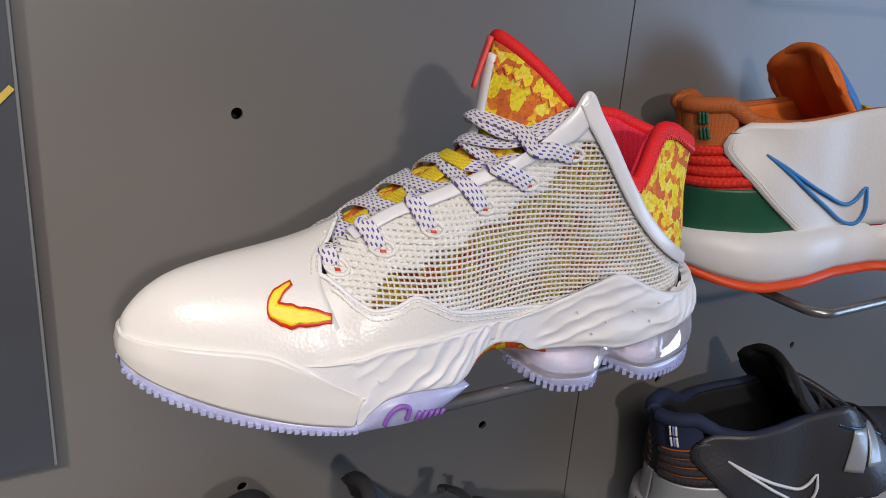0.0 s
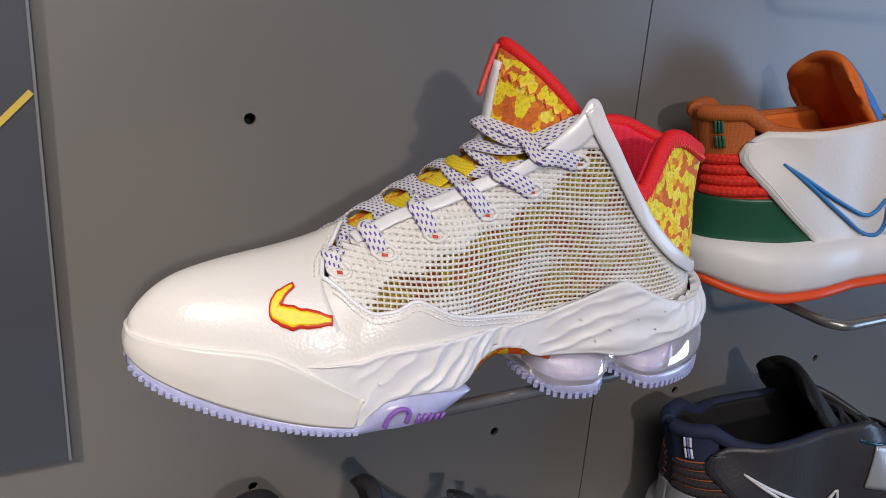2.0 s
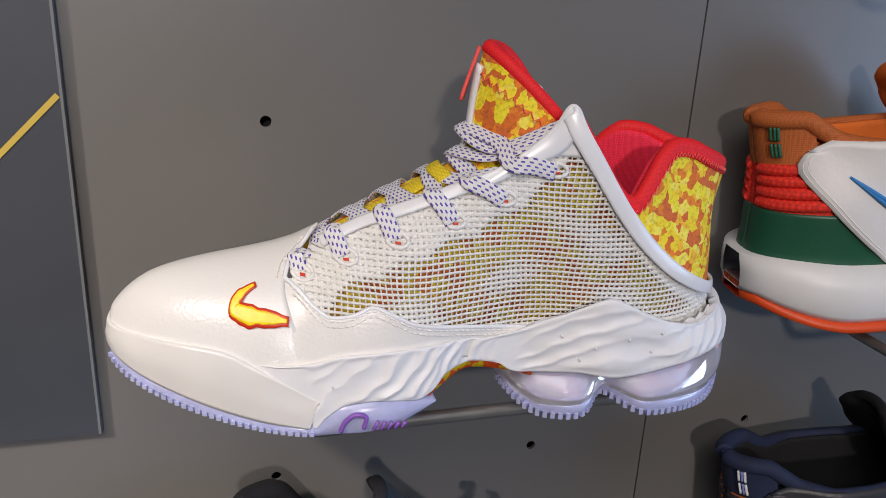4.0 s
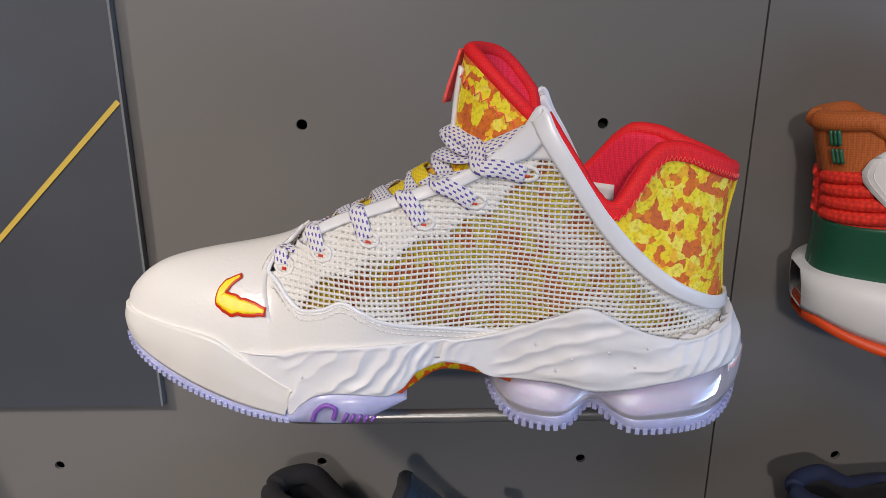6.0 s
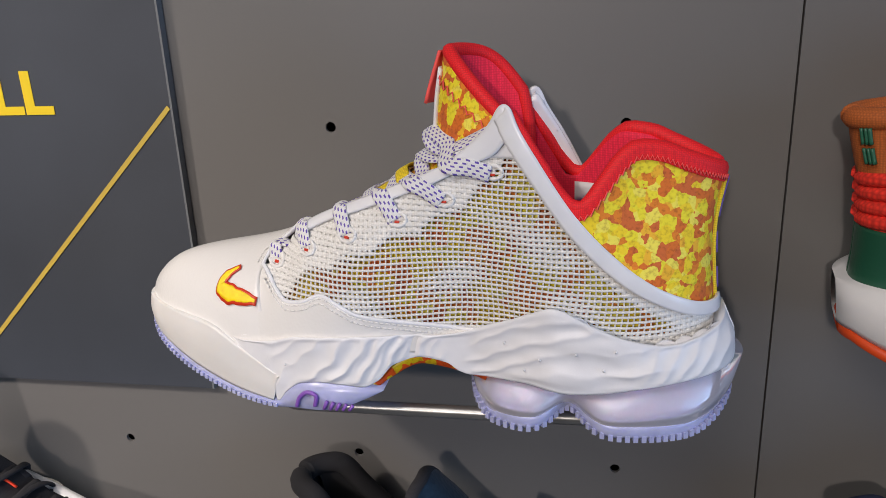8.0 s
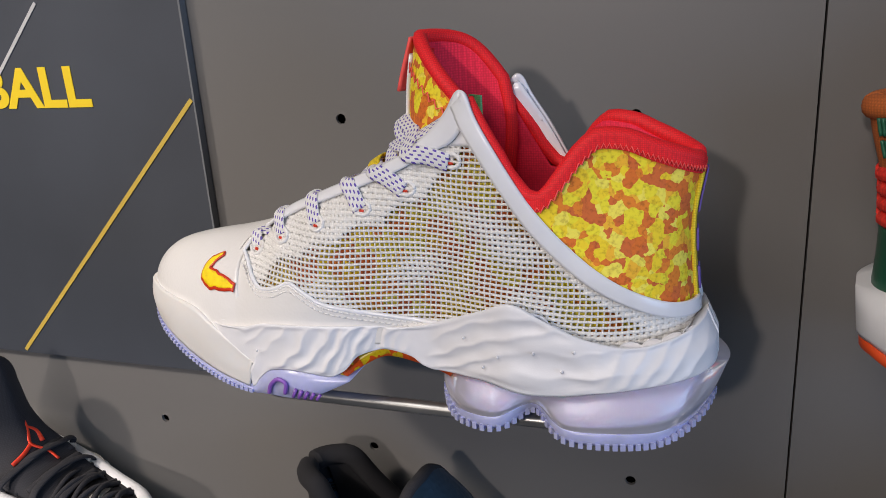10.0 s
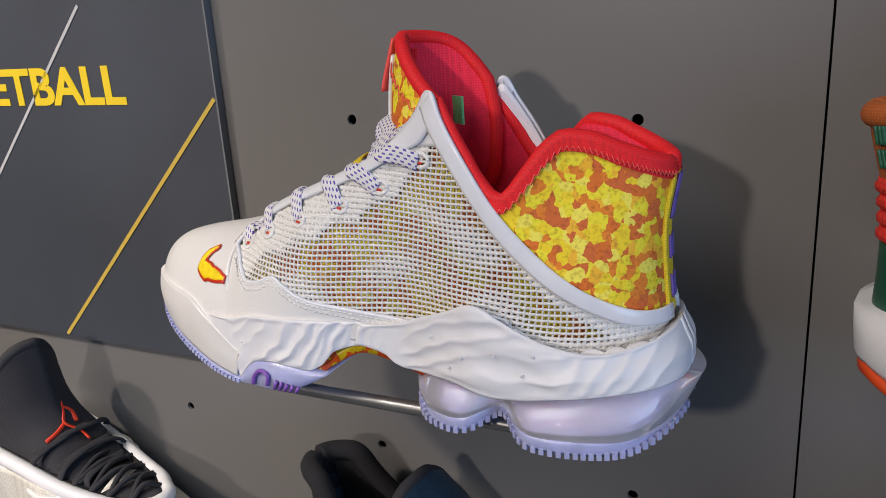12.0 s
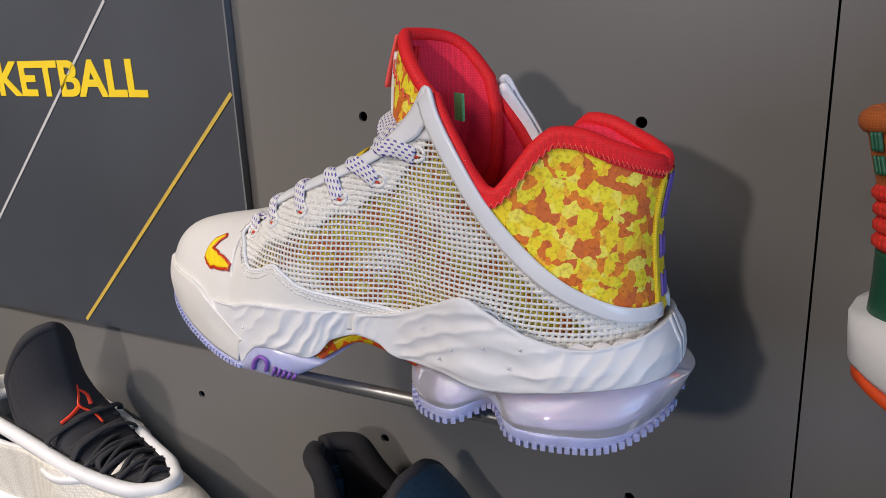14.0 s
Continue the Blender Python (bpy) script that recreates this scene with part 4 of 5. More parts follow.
# front outsole: a lilac slab with a toothed rim
xs = 0.0044 + 0.1430 * (1 - np.cos(np.linspace(0, math.pi / 2, 60)) ** 1.2)
ringF = [(-1, 1, 0.0002), (-1, 0.5, 0.0010), (-1, 0.12, 0.0008), (-0.94, 0, 0), (-0.6, 0, 0), (0, 0, 0), (0.6, 0, 0), (0.94, 0, 0), (1, 0.12, 0.0008), (1, 0.5, 0.0010), (1, 1, 0.0002), (0.6, 1, 0), (0, 1, 0), (-0.6, 1, 0)]
verts, faces, m = [], [], len(ringF)
for x in xs:
    h = float(sole_half(x) * closing(x, 0.0042, 0.085, 0.232, 0.31))
    for a, f, o in ringF:
        verts.append((x, float(mid_y(x)) + a * h + math.copysign(o, a) * (h > 0.002), float(out_low(x) + (out_top(x) - out_low(x)) * f) - 0.0042 * (f == 0) * (1 - abs(a) ** 2) * float(smooth01((x - 0.05) / 0.03) * smooth01((0.145 - x) / 0.02))))
for i in range(len(xs) - 1):
    faces += [(i * m + a, i * m + (a + 1) % m, (i + 1) * m + (a + 1) % m, (i + 1) * m + a) for a in range(m)]
faces.append(tuple((len(xs) - 1) * m + a for a in range(m)))
mesh_object("front_outsole", verts, [f[::-1] for f in faces], "sole_lilac", shoe, "lilac translucent rubber outsole")
teeth = []


def rim_teeth(half_of, low_of, x0, x1, pitch, size, tall):
    for s in (-1, 1):
        x = np.linspace(x0, x1, 700)
        y = np.array([half_of(v) for v in x])
        k = np.concatenate(([0], np.cumsum(np.hypot(np.diff(x), np.diff(y)))))
        for d in np.arange(0.002, k[-1], pitch):
            xi, yi = np.interp(d, k, x), np.interp(d, k, y)
            x2, y2 = np.interp(d + 0.001, k, x), np.interp(d + 0.001, k, y)
            xw = xi if xi < 0.18 else 0.249 + (xi - 0.249) * 1.0 - 0.0052 * max(0.0, (xi - 0.27) / 0.04) + 0.003 * max(0.0, (0.2 - xi) / 0.0165)
            teeth.append(box(xw, float(mid_y(xi)) + s * (yi + 0.0002), low_of(xi) + tall * 0.2, size, size * 1.5, tall, math.atan2(s * (y2 - yi), x2 - xi)))


fore_half = lambda v: float(sole_half(v) * closing(np.array(v), 0.0042, 0.085, 0.232, 0.31)) + 0.0002
rim_teeth(fore_half, lambda v: float(out_low(v)) + 0.0012, 0.0052, 0.094, 0.0031, 0.0021, 0.0018)
tagged(mesh_object("front_tread", *join(teeth), "sole_lilac", shoe, "lilac tread blocks", False), kind="stuff")
scrawl = [side(np.array(x), np.array(z), -1, 0.0022) for x, z in ((0.1035, 0.0075), (0.1055, 0.0125), (0.110, 0.0160), (0.1145, 0.0145), (0.1135, 0.0090))]
pieces = [tube(smooth_path(scrawl, 6), 0.0011, 6)]
for j in range(5):
    x = 0.118 + 0.0032 * j
    pieces.append(tube([side(np.array(x + 0.001 * q), np.array(0.0078 + 0.0022 * q * (1 - 0.1 * j)), -1, 0.0020) for q in range(3)], 0.0009, 6))
mesh_object("sole_script", *join(pieces), "sole_violet", shoe, "violet moulded script marks")

# printed shank in the arch
X, F = np.meshgrid(np.linspace(0.138, 0.196, 24), np.linspace(-1, 1, 14), indexing="ij")
mesh_object("shank", *sheet(np.stack((X, mid_y(X) + F * (sole_half(X) - 0.003), curve([0.138, 0.15, 0.166, 0.185, 0.196], [0.012, 0.022, 0.0285, 0.0255, 0.022])(X)), -1), -0.006), "print_arch", shoe, "glossy red and yellow printed shank")

# air cushion under the heel
air_front = 0.1835


def air_half(x, waist=0.36):
    x = np.asarray(x, float)
    t = np.clip((x - air_front) / 0.03, 0, 1)
    h = np.clip((x - 0.25) / (0.3165 - 0.25), 0, 1)
    return 0.0505 * (1 - 0.10 * np.exp(-((x - 0.2) / 0.02) ** 2)) * (1 - (1 - t) ** 2.2) ** (1 / 2.2) * (1 - h ** 2.2) ** (1 / 2.2) * (1 - waist * np.exp(-((x - 0.2345) / 0.010) ** 2))


air_low = lambda x: 0.0040 + 0.0060 * np.exp(-((np.asarray(x, float) - 0.2345) / 0.010) ** 2) + 0.009 * np.clip((0.203 - x) / 0.0195, 0, 1) ** 2 + 0.012 * np.clip((x - 0.286) / 0.03, 0, 1) ** 2


def air_loft(scale, z_hi, bottom, prof, reach=1.0):
    """A cushion with two lobes: prof gives its half width and height, from the roof to the base."""
    xs = air_front + 0.133 * (0.5 - 0.5 * np.cos(np.linspace(0.0, math.pi, 110)))
    verts, faces = [], []
    for x in xs:
        lo, top = float(air_low(x)) + bottom, z_hi(x)
        for k, f in [(-k, f) for k, f in prof] + [(k, f) for k, f in prof[::-1]]:
            h = float(air_half(x, 0.30 - 0.20 * f * reach)) * scale
            xm = 0.249 + (x - 0.249) * scale - 0.005 * (1 - f * reach) * max(0.0, (x - 0.27) / 0.04) + 0.003 * (1 - f * reach) * max(0.0, (0.2 - x) / 0.0165)
            verts.append((xm, float(mid_y(x)) + k * h, lo + (top - lo) * f))
    m = 2 * len(prof)
    for i in range(len(xs) - 1):
        faces += [(i * m + a, i * m + (a + 1) % m, (i + 1) * m + (a + 1) % m, (i + 1) * m + a) for a in range(m)]
    return verts, [f[::-1] for f in faces]


roof = lambda x: float(mid_low(min(x, 0.311))) + 0.002 - 0.004 * max(0.0, (x - 0.300) / 0.013)
mesh_object("air_unit", *air_loft(1.0, roof, 0.0, [(0.0, 1), (0.66, 1), (0.76, 0.93), (0.85, 0.81), (0.92, 0.67), (0.97, 0.53), (1.0, 0.40), (0.995, 0.33), (0.975, 0.28), (0.97, 0.24), (0.945, 0.14), (0.90, 0.04), (0.85, 0.0), (0, 0.0)]), "air_film", shoe, "clear lilac air cushion")
mesh_object("air_core", *air_loft(0.955, lambda x: roof(x) - 0.001, 0.0020, [(0.0, 1), (0.64, 0.98), (0.78, 0.84), (0.92, 0.5), (0.94, 0.25), (0.92, 0.08), (0.8, 0.0), (0, 0.0)]), "air_core", shoe, "misty lilac cushion core")
slab_top = lambda x: float(air_low(x)) + 0.0058
mesh_object("heel_outsole", *air_loft(0.975, slab_top, -0.0012, [(0.0, 1), (0.9, 1), (0.985, 0.98), (1.0, 0.8), (1.0, 0.3), (0.96, 0.0), (0, 0.0)], 0.2), "sole_lilac", shoe, "lilac rubber heel outsole")
teeth = []
rim_teeth(lambda v: float(air_half(v, 0.30)) * 0.945, lambda v: float(air_low(v)) - 0.0010, air_front + 0.001, 0.3158, 0.0036, 0.0021, 0.0030)
tagged(mesh_object("heel_tread", *join(teeth), "sole_lilac", shoe, "lilac tread blocks", False), kind="stuff")


# pieces that belong to a part of the shoe hang under it
def adopt(top, pairs):
    by_name = {}
    for c in top.children:
        by_name.setdefault(c.name.split(".")[0], []).append(c)
    for child, owner in pairs:
        for i, c in enumerate(by_name.get(child, [])):
            owners = by_name[owner]
            c.parent = owners[min(i, len(owners) - 1)]


adopt(shoe, [("eyelet_hole", "eyelet"), ("strap_mark", "heel_strap"), ("tongue_rim", "tongue"), ("tongue_panel", "tongue"), ("pull_tab", "tongue"), ("tongue_zigzag", "tongue"), ("lining_seam", "tongue_lining"), ("lining_label", "tongue_lining"), ("vent_nub", "midsole"), ("front_tread", "front_outsole"), ("sole_script", "front_outsole"), ("air_core", "air_unit"), ("heel_tread", "heel_outsole"), ("sign_fill", "sign_rim"), ("zigzag_seam", "collar_binding"), ("vamp_stitching", "vamp_edge"), ("vamp_piping", "vamp_edge"), ("size_label", "collar_lining")])

# ---- the shoes on the other shelves ----
collar_line = curve([0.0, 0.02, 0.03, 0.04, 0.06, 0.1, 0.13, 0.15, 0.165, 0.2, 0.22], [0.131, 0.1312, 0.1245, 0.1185, 0.1165, 0.1180, 0.1200, 0.1205, 0.112, 0.0850, 0.0760])
high_roof = curve([0.006, 0.02, 0.05, 0.09, 0.11, 0.13, 0.15, 0.17, 0.2, 0.31], [0.040, 0.057, 0.0695, 0.080, 0.0910, 0.115, 0.155, 0.185, 0.2, 0.2])


def body_d(x, z, s, off=0.0):
    return body(x, z, s, off, high_roof)


quarter_edge = curve([0.036, 0.044, 0.06, 0.08, 0.095, 0.101, 0.106, 0.112, 0.119, 0.13], [0.074, 0.066, 0.0490, 0.0310, 0.0195, 0.0170, 0.0180, 0.0235, 0.035, 0.044])


def throat_d(x):
    return np.minimum(throat(x) - 0.006, high_roof(x) - 0.009)


def slab(low, high, grow, x0=0.0044, x1=0.3020):
    """A closed sole layer that follows the foot's outline."""
    xs = x0 + (x1 - x0) * (0.5 - 0.5 * np.cos(np.linspace(0, math.pi, 90)))
    ring = [(-1, 1, 0.3), (-1, 0.6, 0.9), (-1, 0.15, 1), (-0.96, 0, 0.4), (-0.5, 0, 0), (0.5, 0, 0), (0.96, 0, 0.4), (1, 0.15, 1), (1, 0.6, 0.9), (1, 1, 0.3), (0.5, 1, 0), (-0.5, 1, 0)]
    verts, faces, m = [], [], len(ring)
    for x in xs:
        h = float(sole_half(x) * closing(x, 0.0042, 0.085, 0.232, x1 + 0.0005))
        for a, f, o in ring:
            verts.append((x, float(mid_y(x)) + a * h + math.copysign(o * grow, a) * (h > 0.002), float(low(x) + (high(x) - low(x)) * f)))
    for i in range(len(xs) - 1):
        faces += [(i * m + a, (i + 1) * m + a, (i + 1) * m + (a + 1) % m, i * m + (a + 1) % m) for a in range(m)]
    return verts, faces


saddle_d = curve([0, 0.35, 0.7, 1], [0.212, 0.170, 0.142, 0.122])
saddle_z = curve([0, 0.35, 0.7, 1], [0.076, 0.098, 0.131, 0.161])
saddle_w = curve([0, 0.35, 0.7, 0.9, 1], [0.018, 0.029, 0.0365, 0.031, 0.023])


def display_shoe(name, label, heel, base, turn, look_of, tongue_shift=0.034, ridges=True, collar_k=1.0, rise=0.0, pad=1.0, cap=1.0, pitch=0.0, saddle=None, flare=0.0, slope=0.0):
    """A shoe with its toe along +x of the wall; look_of names the material of each part."""
    rot = Matrix.Rotation(radians(turn), 4, "Z") @ Matrix.Rotation(radians(pitch), 4, "Y")
    at = Vector((*heel, base)) - rot @ Vector((0.302, 0.003, 0))
    top = thing(name, at, label, "shoe", "shoes on the wall")
    top.matrix_world = Matrix.Translation(at) @ rot
    g = lambda d: 0.302 - d
    low = lambda x: 0.0 + 0.018 * np.clip((0.05 - x) / 0.05, 0, 1) ** 2 + 0.014 * np.clip((x - 0.255) / 0.05, 0, 1) ** 1.6
    m1 = lambda x: low(x) + 0.0065
    m2 = lambda x: 0.040 + 0.004 * smooth01((x - 0.25) / 0.05) + 0.002 * np.sin(x * 30)
    mesh_object("outsole", *slab(low, m1, 0.0035, 0.0044, 0.3020 + flare), look_of["outsole"], top)
    mesh_object("midsole", *slab(m1, m2, 0.0048, 0.0044, 0.3030 + flare), look_of["midsole"], top)
    U, F = np.meshgrid(np.linspace(0, 1, 36), np.linspace(0, 1, 18), indexing="ij")
    zc = lambda d: -slope * smooth01((d - 0.014) / 0.045) + np.minimum(1.0 if cap == 1 or slope else cap + 0.034 * smooth01((0.20 - d) / 0.10), 0.038 + (collar_line(d) - 0.038) * (collar_k + (1 - collar_k) * smooth01((d - 0.15) / 0.07)))
    for s in (1, -1):
        # heel counter and knit above it, up to the edge of the quarter
        for part_name, z0, z1, off in (("heel_counter", 0.038, 0.0735, 0.0022), ("heel_knit", 0.070, 0.112, 0.0012)):
            Z = z0 + (z1 - z0) * F
            x = heel_back(Z) - (quarter_edge(Z) + 0.004) * (1 - np.cos(U * math.pi / 2))
            mesh_object(part_name, *sheet(body_d(x, Z, s, off), 0.0016, s), look_of[part_name], top)
        if ridges:
            for zr in (0.0768, 0.0838, 0.0908, 0.0978):
                u = np.linspace(0, 1, 40)
                z = zr + 0.002 * u
                x = heel_back(z) - 0.0004 - (quarter_edge(z) - 0.003) * (1 - np.cos(u * math.pi / 2))
                mesh_object("knit_ridge", *tube(body_d(x, z, s, 0.0006), 0.0038, 8), look_of["heel_knit"], top)
                if "ridge_thread" in look_of:
                    mesh_object("ridge_thread", *tube(body_d(x, z + 0.004, s, 0.0022), 0.0007, 5), look_of["ridge_thread"], top)
        # quarter from its curved rear edge to the throat
        D = 0.022 + 0.198 * U
        zt = zc(D)
        Z = 0.037 + (zt - 0.037) * F
        Q = quarter_edge(Z)
        D2 = Q + (0.222 - Q) * U
        Z = 0.037 + (np.minimum(zc(D2), 0.2) - 0.037) * F
        D2 = quarter_edge(Z) + (0.222 - quarter_edge(Z)) * U
        Z = np.minimum(Z, zc(D2))
        mesh_object("quarter", *sheet(body_d(g(D2), Z, s, 0.0052 - 0.002 * smooth01((U - 0.05) / 0.2)), 0.0042, s), look_of["quarter"], top)
        q = np.linspace(0.045, 0.1085, 30)
        for inset in (0.0025, 0.0050):
            mesh_object("quarter_seam", *tube(body_d(g(quarter_edge(q) + inset), q, s, 0.0052), 0.0003, 5), look_of["seam"], top)
        # padded lining and rolled rim
        d = np.concatenate((0.00005 + 0.02195 * (1 - np.cos(np.linspace(0.02, math.pi / 2, 20))), np.linspace(0.024, 0.142, 40)))
        z = zc(d)
        rim = body_d(heel_back(z - 0.002) - 0.0002 - d, z - 0.002, s, -0.0008)
        mesh_object("collar_rim", *tube(rim, np.interp(d, [0, 0.03, 0.06, 0.142], [0.0058 * pad, 0.0055 * pad, 0.0036 * pad, 0.0024 * pad]), 12), look_of["collar"], top)
        dd = 0.002 + 0.168 * (1 - np.cos(U * math.pi / 2))
        zz = 0.05 + (zc(dd) - 0.002 - 0.05) * F
        mesh_object("collar_lining", *sheet(body_d(np.minimum(g(dd), heel_back(zz) - 0.004), zz, s, -0.004), 0.002, s), look_of["lining"], top)
        # heel tab under the rim
        dd = 0.026 * (1 - np.cos(U * math.pi / 2))
        zz = 0.1005 + 0.0 * dd + (zc(dd) - 0.1005) * F
        mesh_object("heel_tab", *sheet(body_d(heel_back(zz) - dd, zz, s, 0.0016), 0.002, s), look_of["collar"], top)
    # front: toe, vamp and tongue
    X = 0.0068 + (0.100 - 0.0068) * (1 - np.cos(np.linspace(0, 1, 40) * math.pi / 2))[:, None] + np.zeros((1, 60))
    Dg = np.concatenate((np.linspace(8, 84, 26), np.linspace(87, 93, 8), np.linspace(96, 172, 26)))[None] + 0 * X
    mesh_object("toe_box", *sheet(dome_off(X, Dg, 0.0022), 0.002), look_of["toe"], top)
    for s in (1, -1):
        xs = np.linspace(0.098, 0.16, 24)
        mesh_object("throat_band", *tube(body_d(xs, np.minimum(throat_d(xs), cap) - 0.001, s, 0.0012), 0.0034 if collar_k == 1 else 0.0050, 8, 0.6), look_of["throat"], top)
        X4, F4 = np.meshgrid(np.linspace(0.088, 0.168, 24), np.linspace(0, 1, 10), indexing="ij")
        mesh_object("vamp", *sheet(body_d(X4, 0.036 + (np.minimum(throat_d(X4), cap) - 0.036) * F4, s, 0.0012), 0.0018, s), look_of["vamp"], top)
    S, A = np.meshgrid(np.linspace(0.01, 1, 40), np.linspace(-1, 1, 33), indexing="ij")
    S = S * (1 - 0.16 * np.abs(A) ** 2.6)
    P = tongue(S, A) + np.stack((tongue_shift * smooth01((S - 0.5) / 0.3), 0 * S, rise * smooth01((S - 0.45) / 0.5)), -1)
    if saddle is not None:
        S, A = np.meshgrid(np.linspace(0.0, 1, 44), np.linspace(-1, 1, 41), indexing="ij")
        S = S * (1 - 0.24 * np.abs(A) ** 3.2)
        wrap = 0.014 * np.abs(A) ** 1.8 * smooth01(S * 1.4)
        P = np.stack((g(saddle_d(S)) + saddle + wrap, 0.003 + saddle_w(S) * np.sin(A * math.pi / 2), saddle_z(S) + rise * smooth01(S) - 0.006 * A ** 2), -1)
    N = normals(P)
    mesh_object("tongue", *sheet(P + N * 0.001, 0.003, 1), look_of["tongue_front"], top)
    if saddle is None:
        pad_face = P - N * (0.0022 + 0.0005 * np.cos(A * math.pi * 1.5))[..., None]
    else:
        puff = (0.0040 + 0.0085 * np.sin(np.minimum(np.abs(A) * 1.15, 1) * math.pi) ** 0.8) * smooth01((1.04 - S) / 0.22)
        pad_face = P + np.stack((puff, 0 * puff, 0.25 * puff), -1)
    mesh_object("tongue_pad", *sheet(pad_face, 0.003, 1), look_of["tongue"], top)
    rim = np.concatenate(((P - N * 0.003)[22:-1, 0], (P - N * 0.003)[-1], (P - N * 0.003)[22:-1, -1][::-1]))
    mesh_object("tongue_rim", *tube(rim, (0.0048 if saddle is None else 0.0036) * pad, 12), look_of["tongue_rim"], top)
    mesh_object("insole", *sheet(np.stack(np.broadcast_arrays(np.linspace(0.12, 0.29, 12)[:, None], mid_y(np.linspace(0.12, 0.29, 12))[:, None] + np.linspace(-0.025, 0.025, 6)[None], np.array([[0.056]])), -1), 0.003), look_of["lining"], top)
    for i, (ex, ez) in enumerate(zip(EYE_XS[2:], EYE_ZS[2:])):
        for s in (-1, 1):
            et = float(throat_d(ex))
            pts = [body_d(ex, et - 0.004, s, -0.003), body_d(ex, et + 0.0005, s, -0.0015), on_tongue(CROSS[i + 2], 0.5 * s, 0.0045), on_tongue(CROSS[i + 2] + 0.02, -0.1 * s, 0.0045), on_tongue(CROSS[i + 2] + 0.035, -0.7 * s, 0.003)]
            path = smooth_path(pts, 6)
            mesh_object("lace_strand", *tube(path, 0.0030, 8, 0.4, (1, 0, 0.3)), look_of["lace"], top)
    adopt(top, [("knit_ridge", "heel_knit"), ("ridge_thread", "heel_knit"), ("quarter_seam", "quarter"), ("tongue_rim", "tongue"), ("tongue_pad", "tongue"), ("throat_band", "vamp")])
    return top


def outline(top, points, s, r, mat, name="sign_outline", close=True, off=0.0048):
    """A raised line on the quarter through a few (distance from the heel, height) points."""
    p = smooth_path([(d, 0, z) for d, z in points], 8)
    q = body_d(0.302 - p[:, 0], p[:, 2], s, off)
    mesh_object(name, *tube(q, np.interp(np.linspace(0, 1, len(q)), [0, 0.1, 0.9, 1], [r * 0.6, r, r, r * 0.6]), 6), mat, top)


bright = dict(outsole="rubber_orange", midsole="rubber_white", heel_counter="leather_green", heel_knit="knit_red", quarter="leather_white", seam="thread_white", collar="cloth_orange", lining="pad_orange", toe="leather_white", throat="leather_white", vamp="suede_pink", tongue="pad_orange", tongue_front="cloth_blue", tongue_rim="pad_orange", lace="cord_yellow")
shoe_b = display_shoe("basketball_shoe", "white, green and orange basketball shoe on rod shelf", (0.3055, -0.043), 1.3080, 170, bright, pitch=6, saddle=0.018, flare=0.008)
SIGN_LOW = [(0.043, 0.096), (0.066, 0.0765), (0.090, 0.057), (0.110, 0.0425), (0.123, 0.0395), (0.129, 0.049), (0.128, 0.066)]
SIGN_HIGH = [(0.043, 0.096), (0.066, 0.0800), (0.090, 0.0650), (0.110, 0.0550), (0.120, 0.0570), (0.127, 0.0660)]
for points in (SIGN_LOW, SIGN_HIGH):
    outline(shoe_b, points, 1, 0.0014, "piping_blue")
dark = dict(outsole="rubber_grey", midsole="rubber_grey", heel_counter="leather_silver", heel_knit="knit_black", ridge_thread="thread_rust", quarter="leather_black", seam="cloth_black", collar="pad_navy", lining="pad_black", toe="cloth_black", throat="leather_steel", vamp="leather_steel", tongue="pad_black", tongue_front="cloth_black", tongue_rim="pad_black", lace="cloth_black")
shoe_c = display_shoe("basketball_shoe", "black basketball shoe with white line sign on rod shelf", (0.3245, -0.051), 1.3080 - ROW - 0.002, 170, dark, pitch=6, saddle=0.012, flare=0.006)
for points in (SIGN_LOW, SIGN_HIGH):
    outline(shoe_c, points, 1, 0.0014, "rubber_white")
for x0 in (0.116, 0.136):
    X, F = np.meshgrid(np.linspace(x0, x0 + 0.016, 10), np.linspace(0, 1, 10), indexing="ij")
    Z = 0.062 + 0.25 * (X - x0) + (throat_d(X) - 0.003 - 0.062 - 0.25 * (X - x0)) * F
    mesh_object("lace_panel", *sheet(body_d(X - 0.006 * F, Z, 1, 0.0036), 0.0016, 1), "leather_silver", shoe_c, "silver leather lace panel")
for top, mats in ((shoe_b, ("sign_green", "sign_green")), (shoe_c, ("rubber_white", "sign_violet"))):
    for j, (dz, w, ln) in enumerate(((0.0, 0.0009, 0.008), (0.0026, 0.0009, 0.0075), (0.0052, 0.0011, 0.009))):
        for lo, hi in ((0.1075, 0.1155), (0.1175, 0.1255)):
            z = np.linspace(lo, hi, 6)
            x = heel_back(z) - 0.0052 - dz * 0.55
            mesh_object("tab_mark", *tube(body_d(x, z, 1, 0.0042), w, 6), mats[j % 2], top)
low_black = dict(dark, quarter="cloth_black", collar="pad_black", tongue_front="leather_steel", vamp="leather_steel", throat="leather_black", tongue_rim="cloth_black", midsole="rubber_white", heel_knit="leather_steel", heel_counter="leather_black")
low_black.pop("ridge_thread")
shoe_d = display_shoe("basketball_shoe", "black padded shoe with steel-blue tongue on rod shelf", (-0.024, -0.046), 1.3080 - ROW + 0.002, 172, low_black, 0.014, False, 1.0, -0.022, 1.25, cap=0.080, saddle=0.036, slope=0.040)
cream = dict(outsole="sign_red", midsole="rubber_white", heel_counter="rubber_white", heel_knit="knit_cream", quarter="knit_cream", seam="thread_white", collar="rubber_white", lining="pad_black", toe="knit_cream", throat="rubber_white", vamp="knit_cream", tongue="cloth_black", tongue_front="cloth_black", tongue_rim="cloth_black", lace="cloth_black")
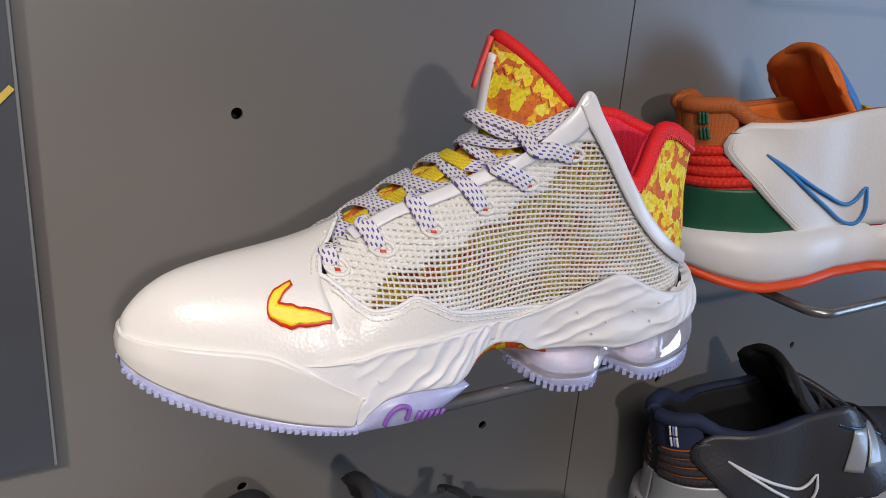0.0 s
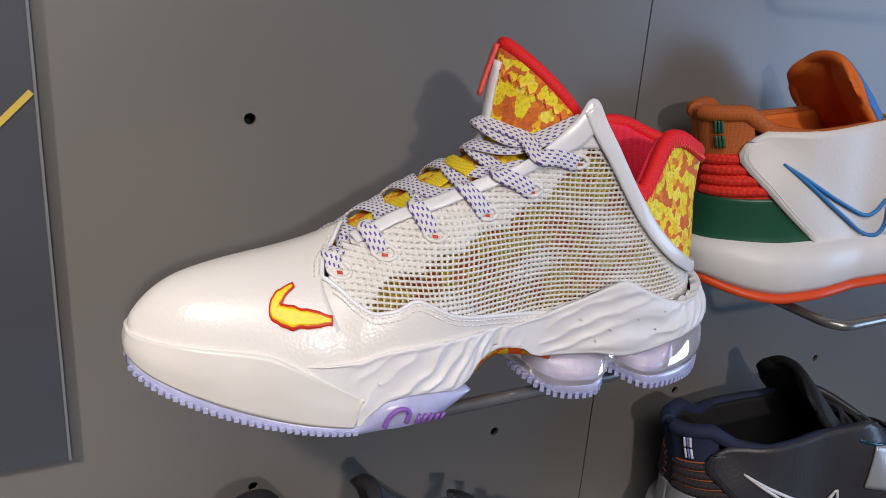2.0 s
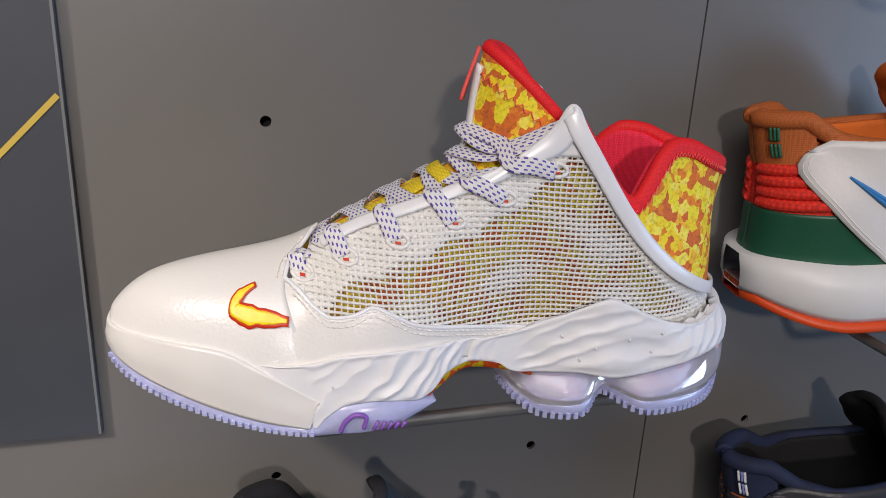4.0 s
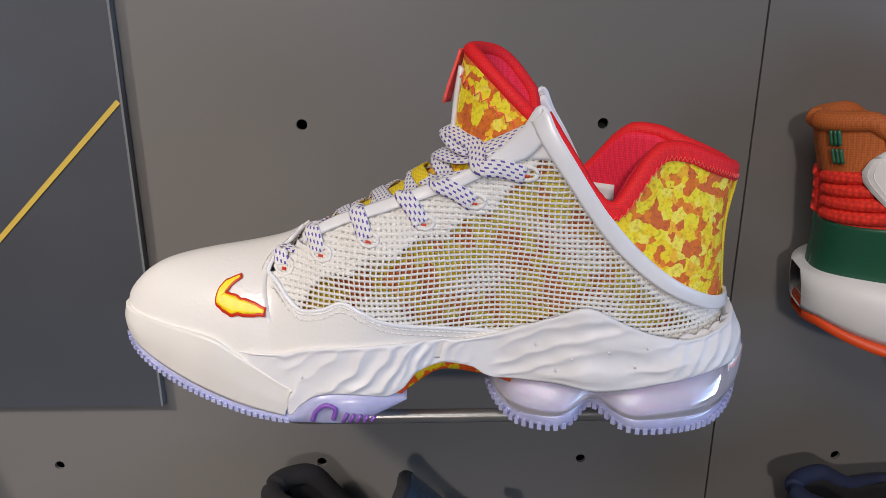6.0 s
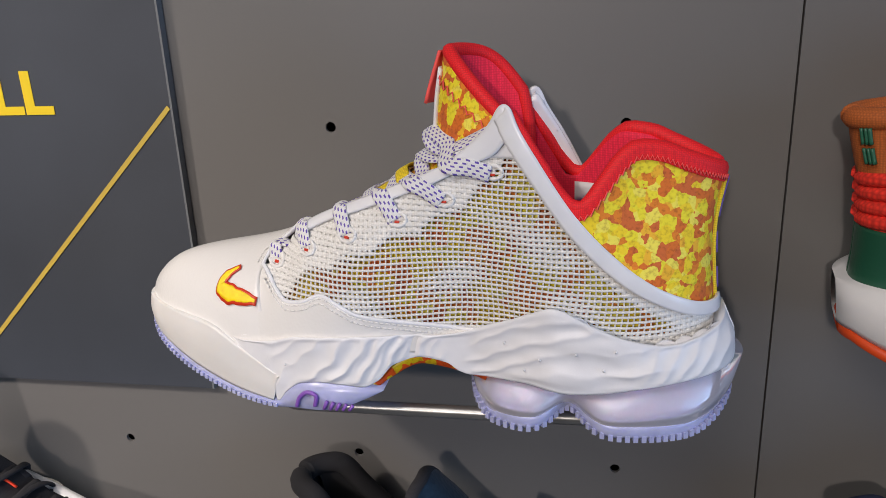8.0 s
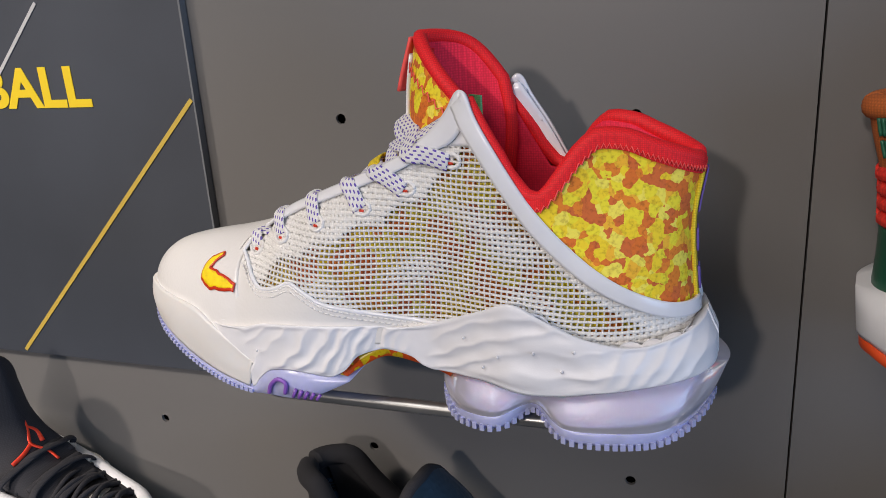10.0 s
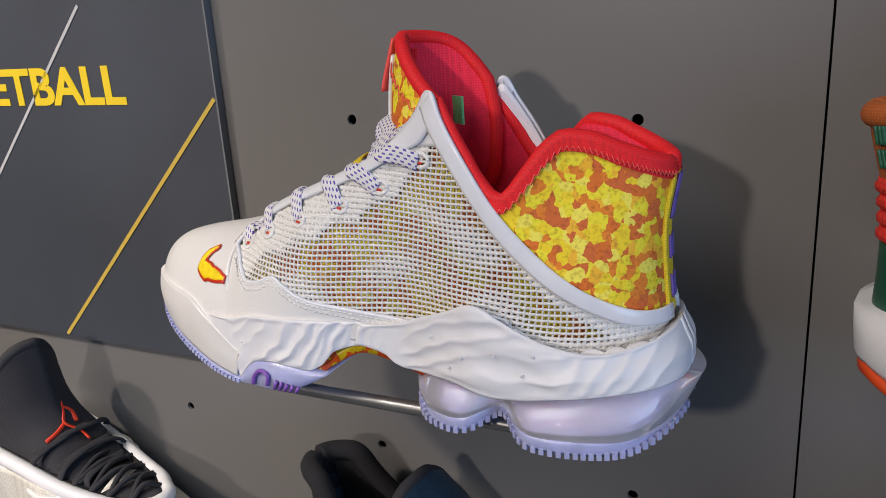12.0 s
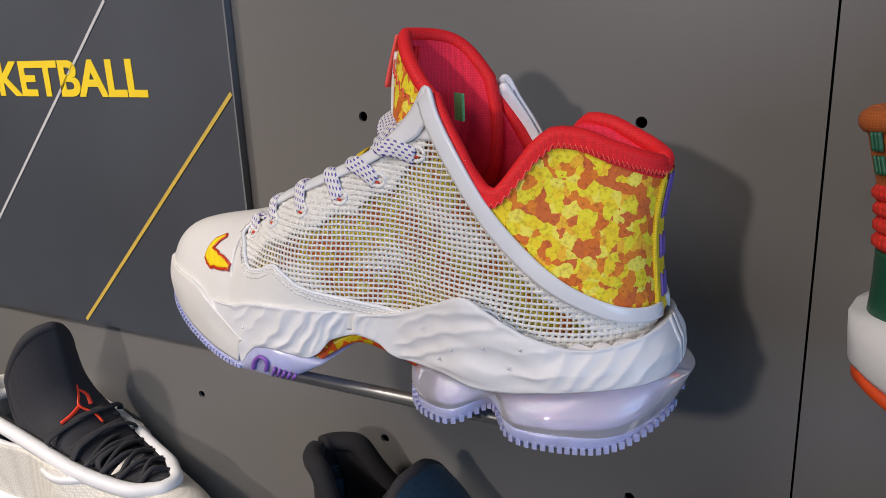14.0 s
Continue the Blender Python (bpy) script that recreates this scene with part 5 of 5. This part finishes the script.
shoe_e = display_shoe("basketball_shoe", "cream knit shoe with black tongue and laces on rod shelf", (-0.4057, -0.046), 1.3080 - ROW, 178, cream, -0.004, False, 0.62, 0.016, 1.0, 0.080)
near_edge = smooth_path([(0.25, 0.040, 0.106), (0.205, 0.0425, 0.101), (0.165, 0.044, 0.095), (0.13, 0.044, 0.088), (0.10, 0.039, 0.081), (0.073, 0.031, 0.0765), (0.056, 0.018, 0.0765)], 6)
far_edge = smooth_path([(0.24, -0.034, 0.098), (0.20, -0.034, 0.095), (0.165, -0.030, 0.090), (0.13, -0.021, 0.086), (0.10, -0.013, 0.082), (0.075, -0.006, 0.079), (0.0565, 0.006, 0.077)], 6)
rim = smooth_path([tuple(p) for p in np.concatenate((near_edge[::3], far_edge[::-3]))], 4)
mesh_object("collar_edge", *tube(rim, 0.0058, 12), "rubber_white", shoe_e, "wide white collar edge")
mesh_object("edge_lining", *tube(rim + (np.array([0.14, 0.010, 0.083]) - rim) * np.array([0.05, 0.16, 0.0]) + np.array([0, 0, 0.0012]), 0.0032, 8), "pad_black", shoe_e)
k = np.linspace(0, 1, 9)[None, :, None]
fill = (near_edge[:, None] * (1 - k) + far_edge[:, None] * k)[18:] + np.concatenate((0 * k, 0 * k, 0.006 * np.sin(k * math.pi)), -1)
mesh_object("throat_gusset", *sheet(fill, 0.002), "cloth_black", shoe_e)
for j in range(4):
    x = 0.074 + 0.016 * j
    for s in (-1, 1):
        i0, i1 = np.argmin(np.abs(near_edge[:, 0] - x)), np.argmin(np.abs(far_edge[:, 0] - x - 0.010 * s))
        p = smooth_path([tuple(near_edge[i0] + (0, -0.004, 0.003)), tuple(0.5 * (near_edge[i0] + far_edge[i1]) + (0, 0, 0.011)), tuple(far_edge[i1] + (0, 0.004, 0.003))], 6)
        mesh_object("lace_strand", *tube(p, 0.0022, 8), "cloth_black", shoe_e)
for points in (((0.76, -0.16), (0.68, -0.08), (0.62, 0.0), (0.54, -0.16), (0.46, -0.20)), ((0.62, 0.0), (0.585, 0.20), (0.57, 0.44)), ((0.70, -0.10), (0.66, -0.24), (0.60, -0.22))):
    p = smooth_path([on_tongue(a, b, 0.0028) + np.array([0, 0, 0.016 * float(smooth01((a - 0.45) / 0.5))]) for a, b in points], 6)
    mesh_object("tongue_sign", *tube(p, 0.0018, 8, 0.5), "sign_red", shoe_e, "red plain splayed sign")
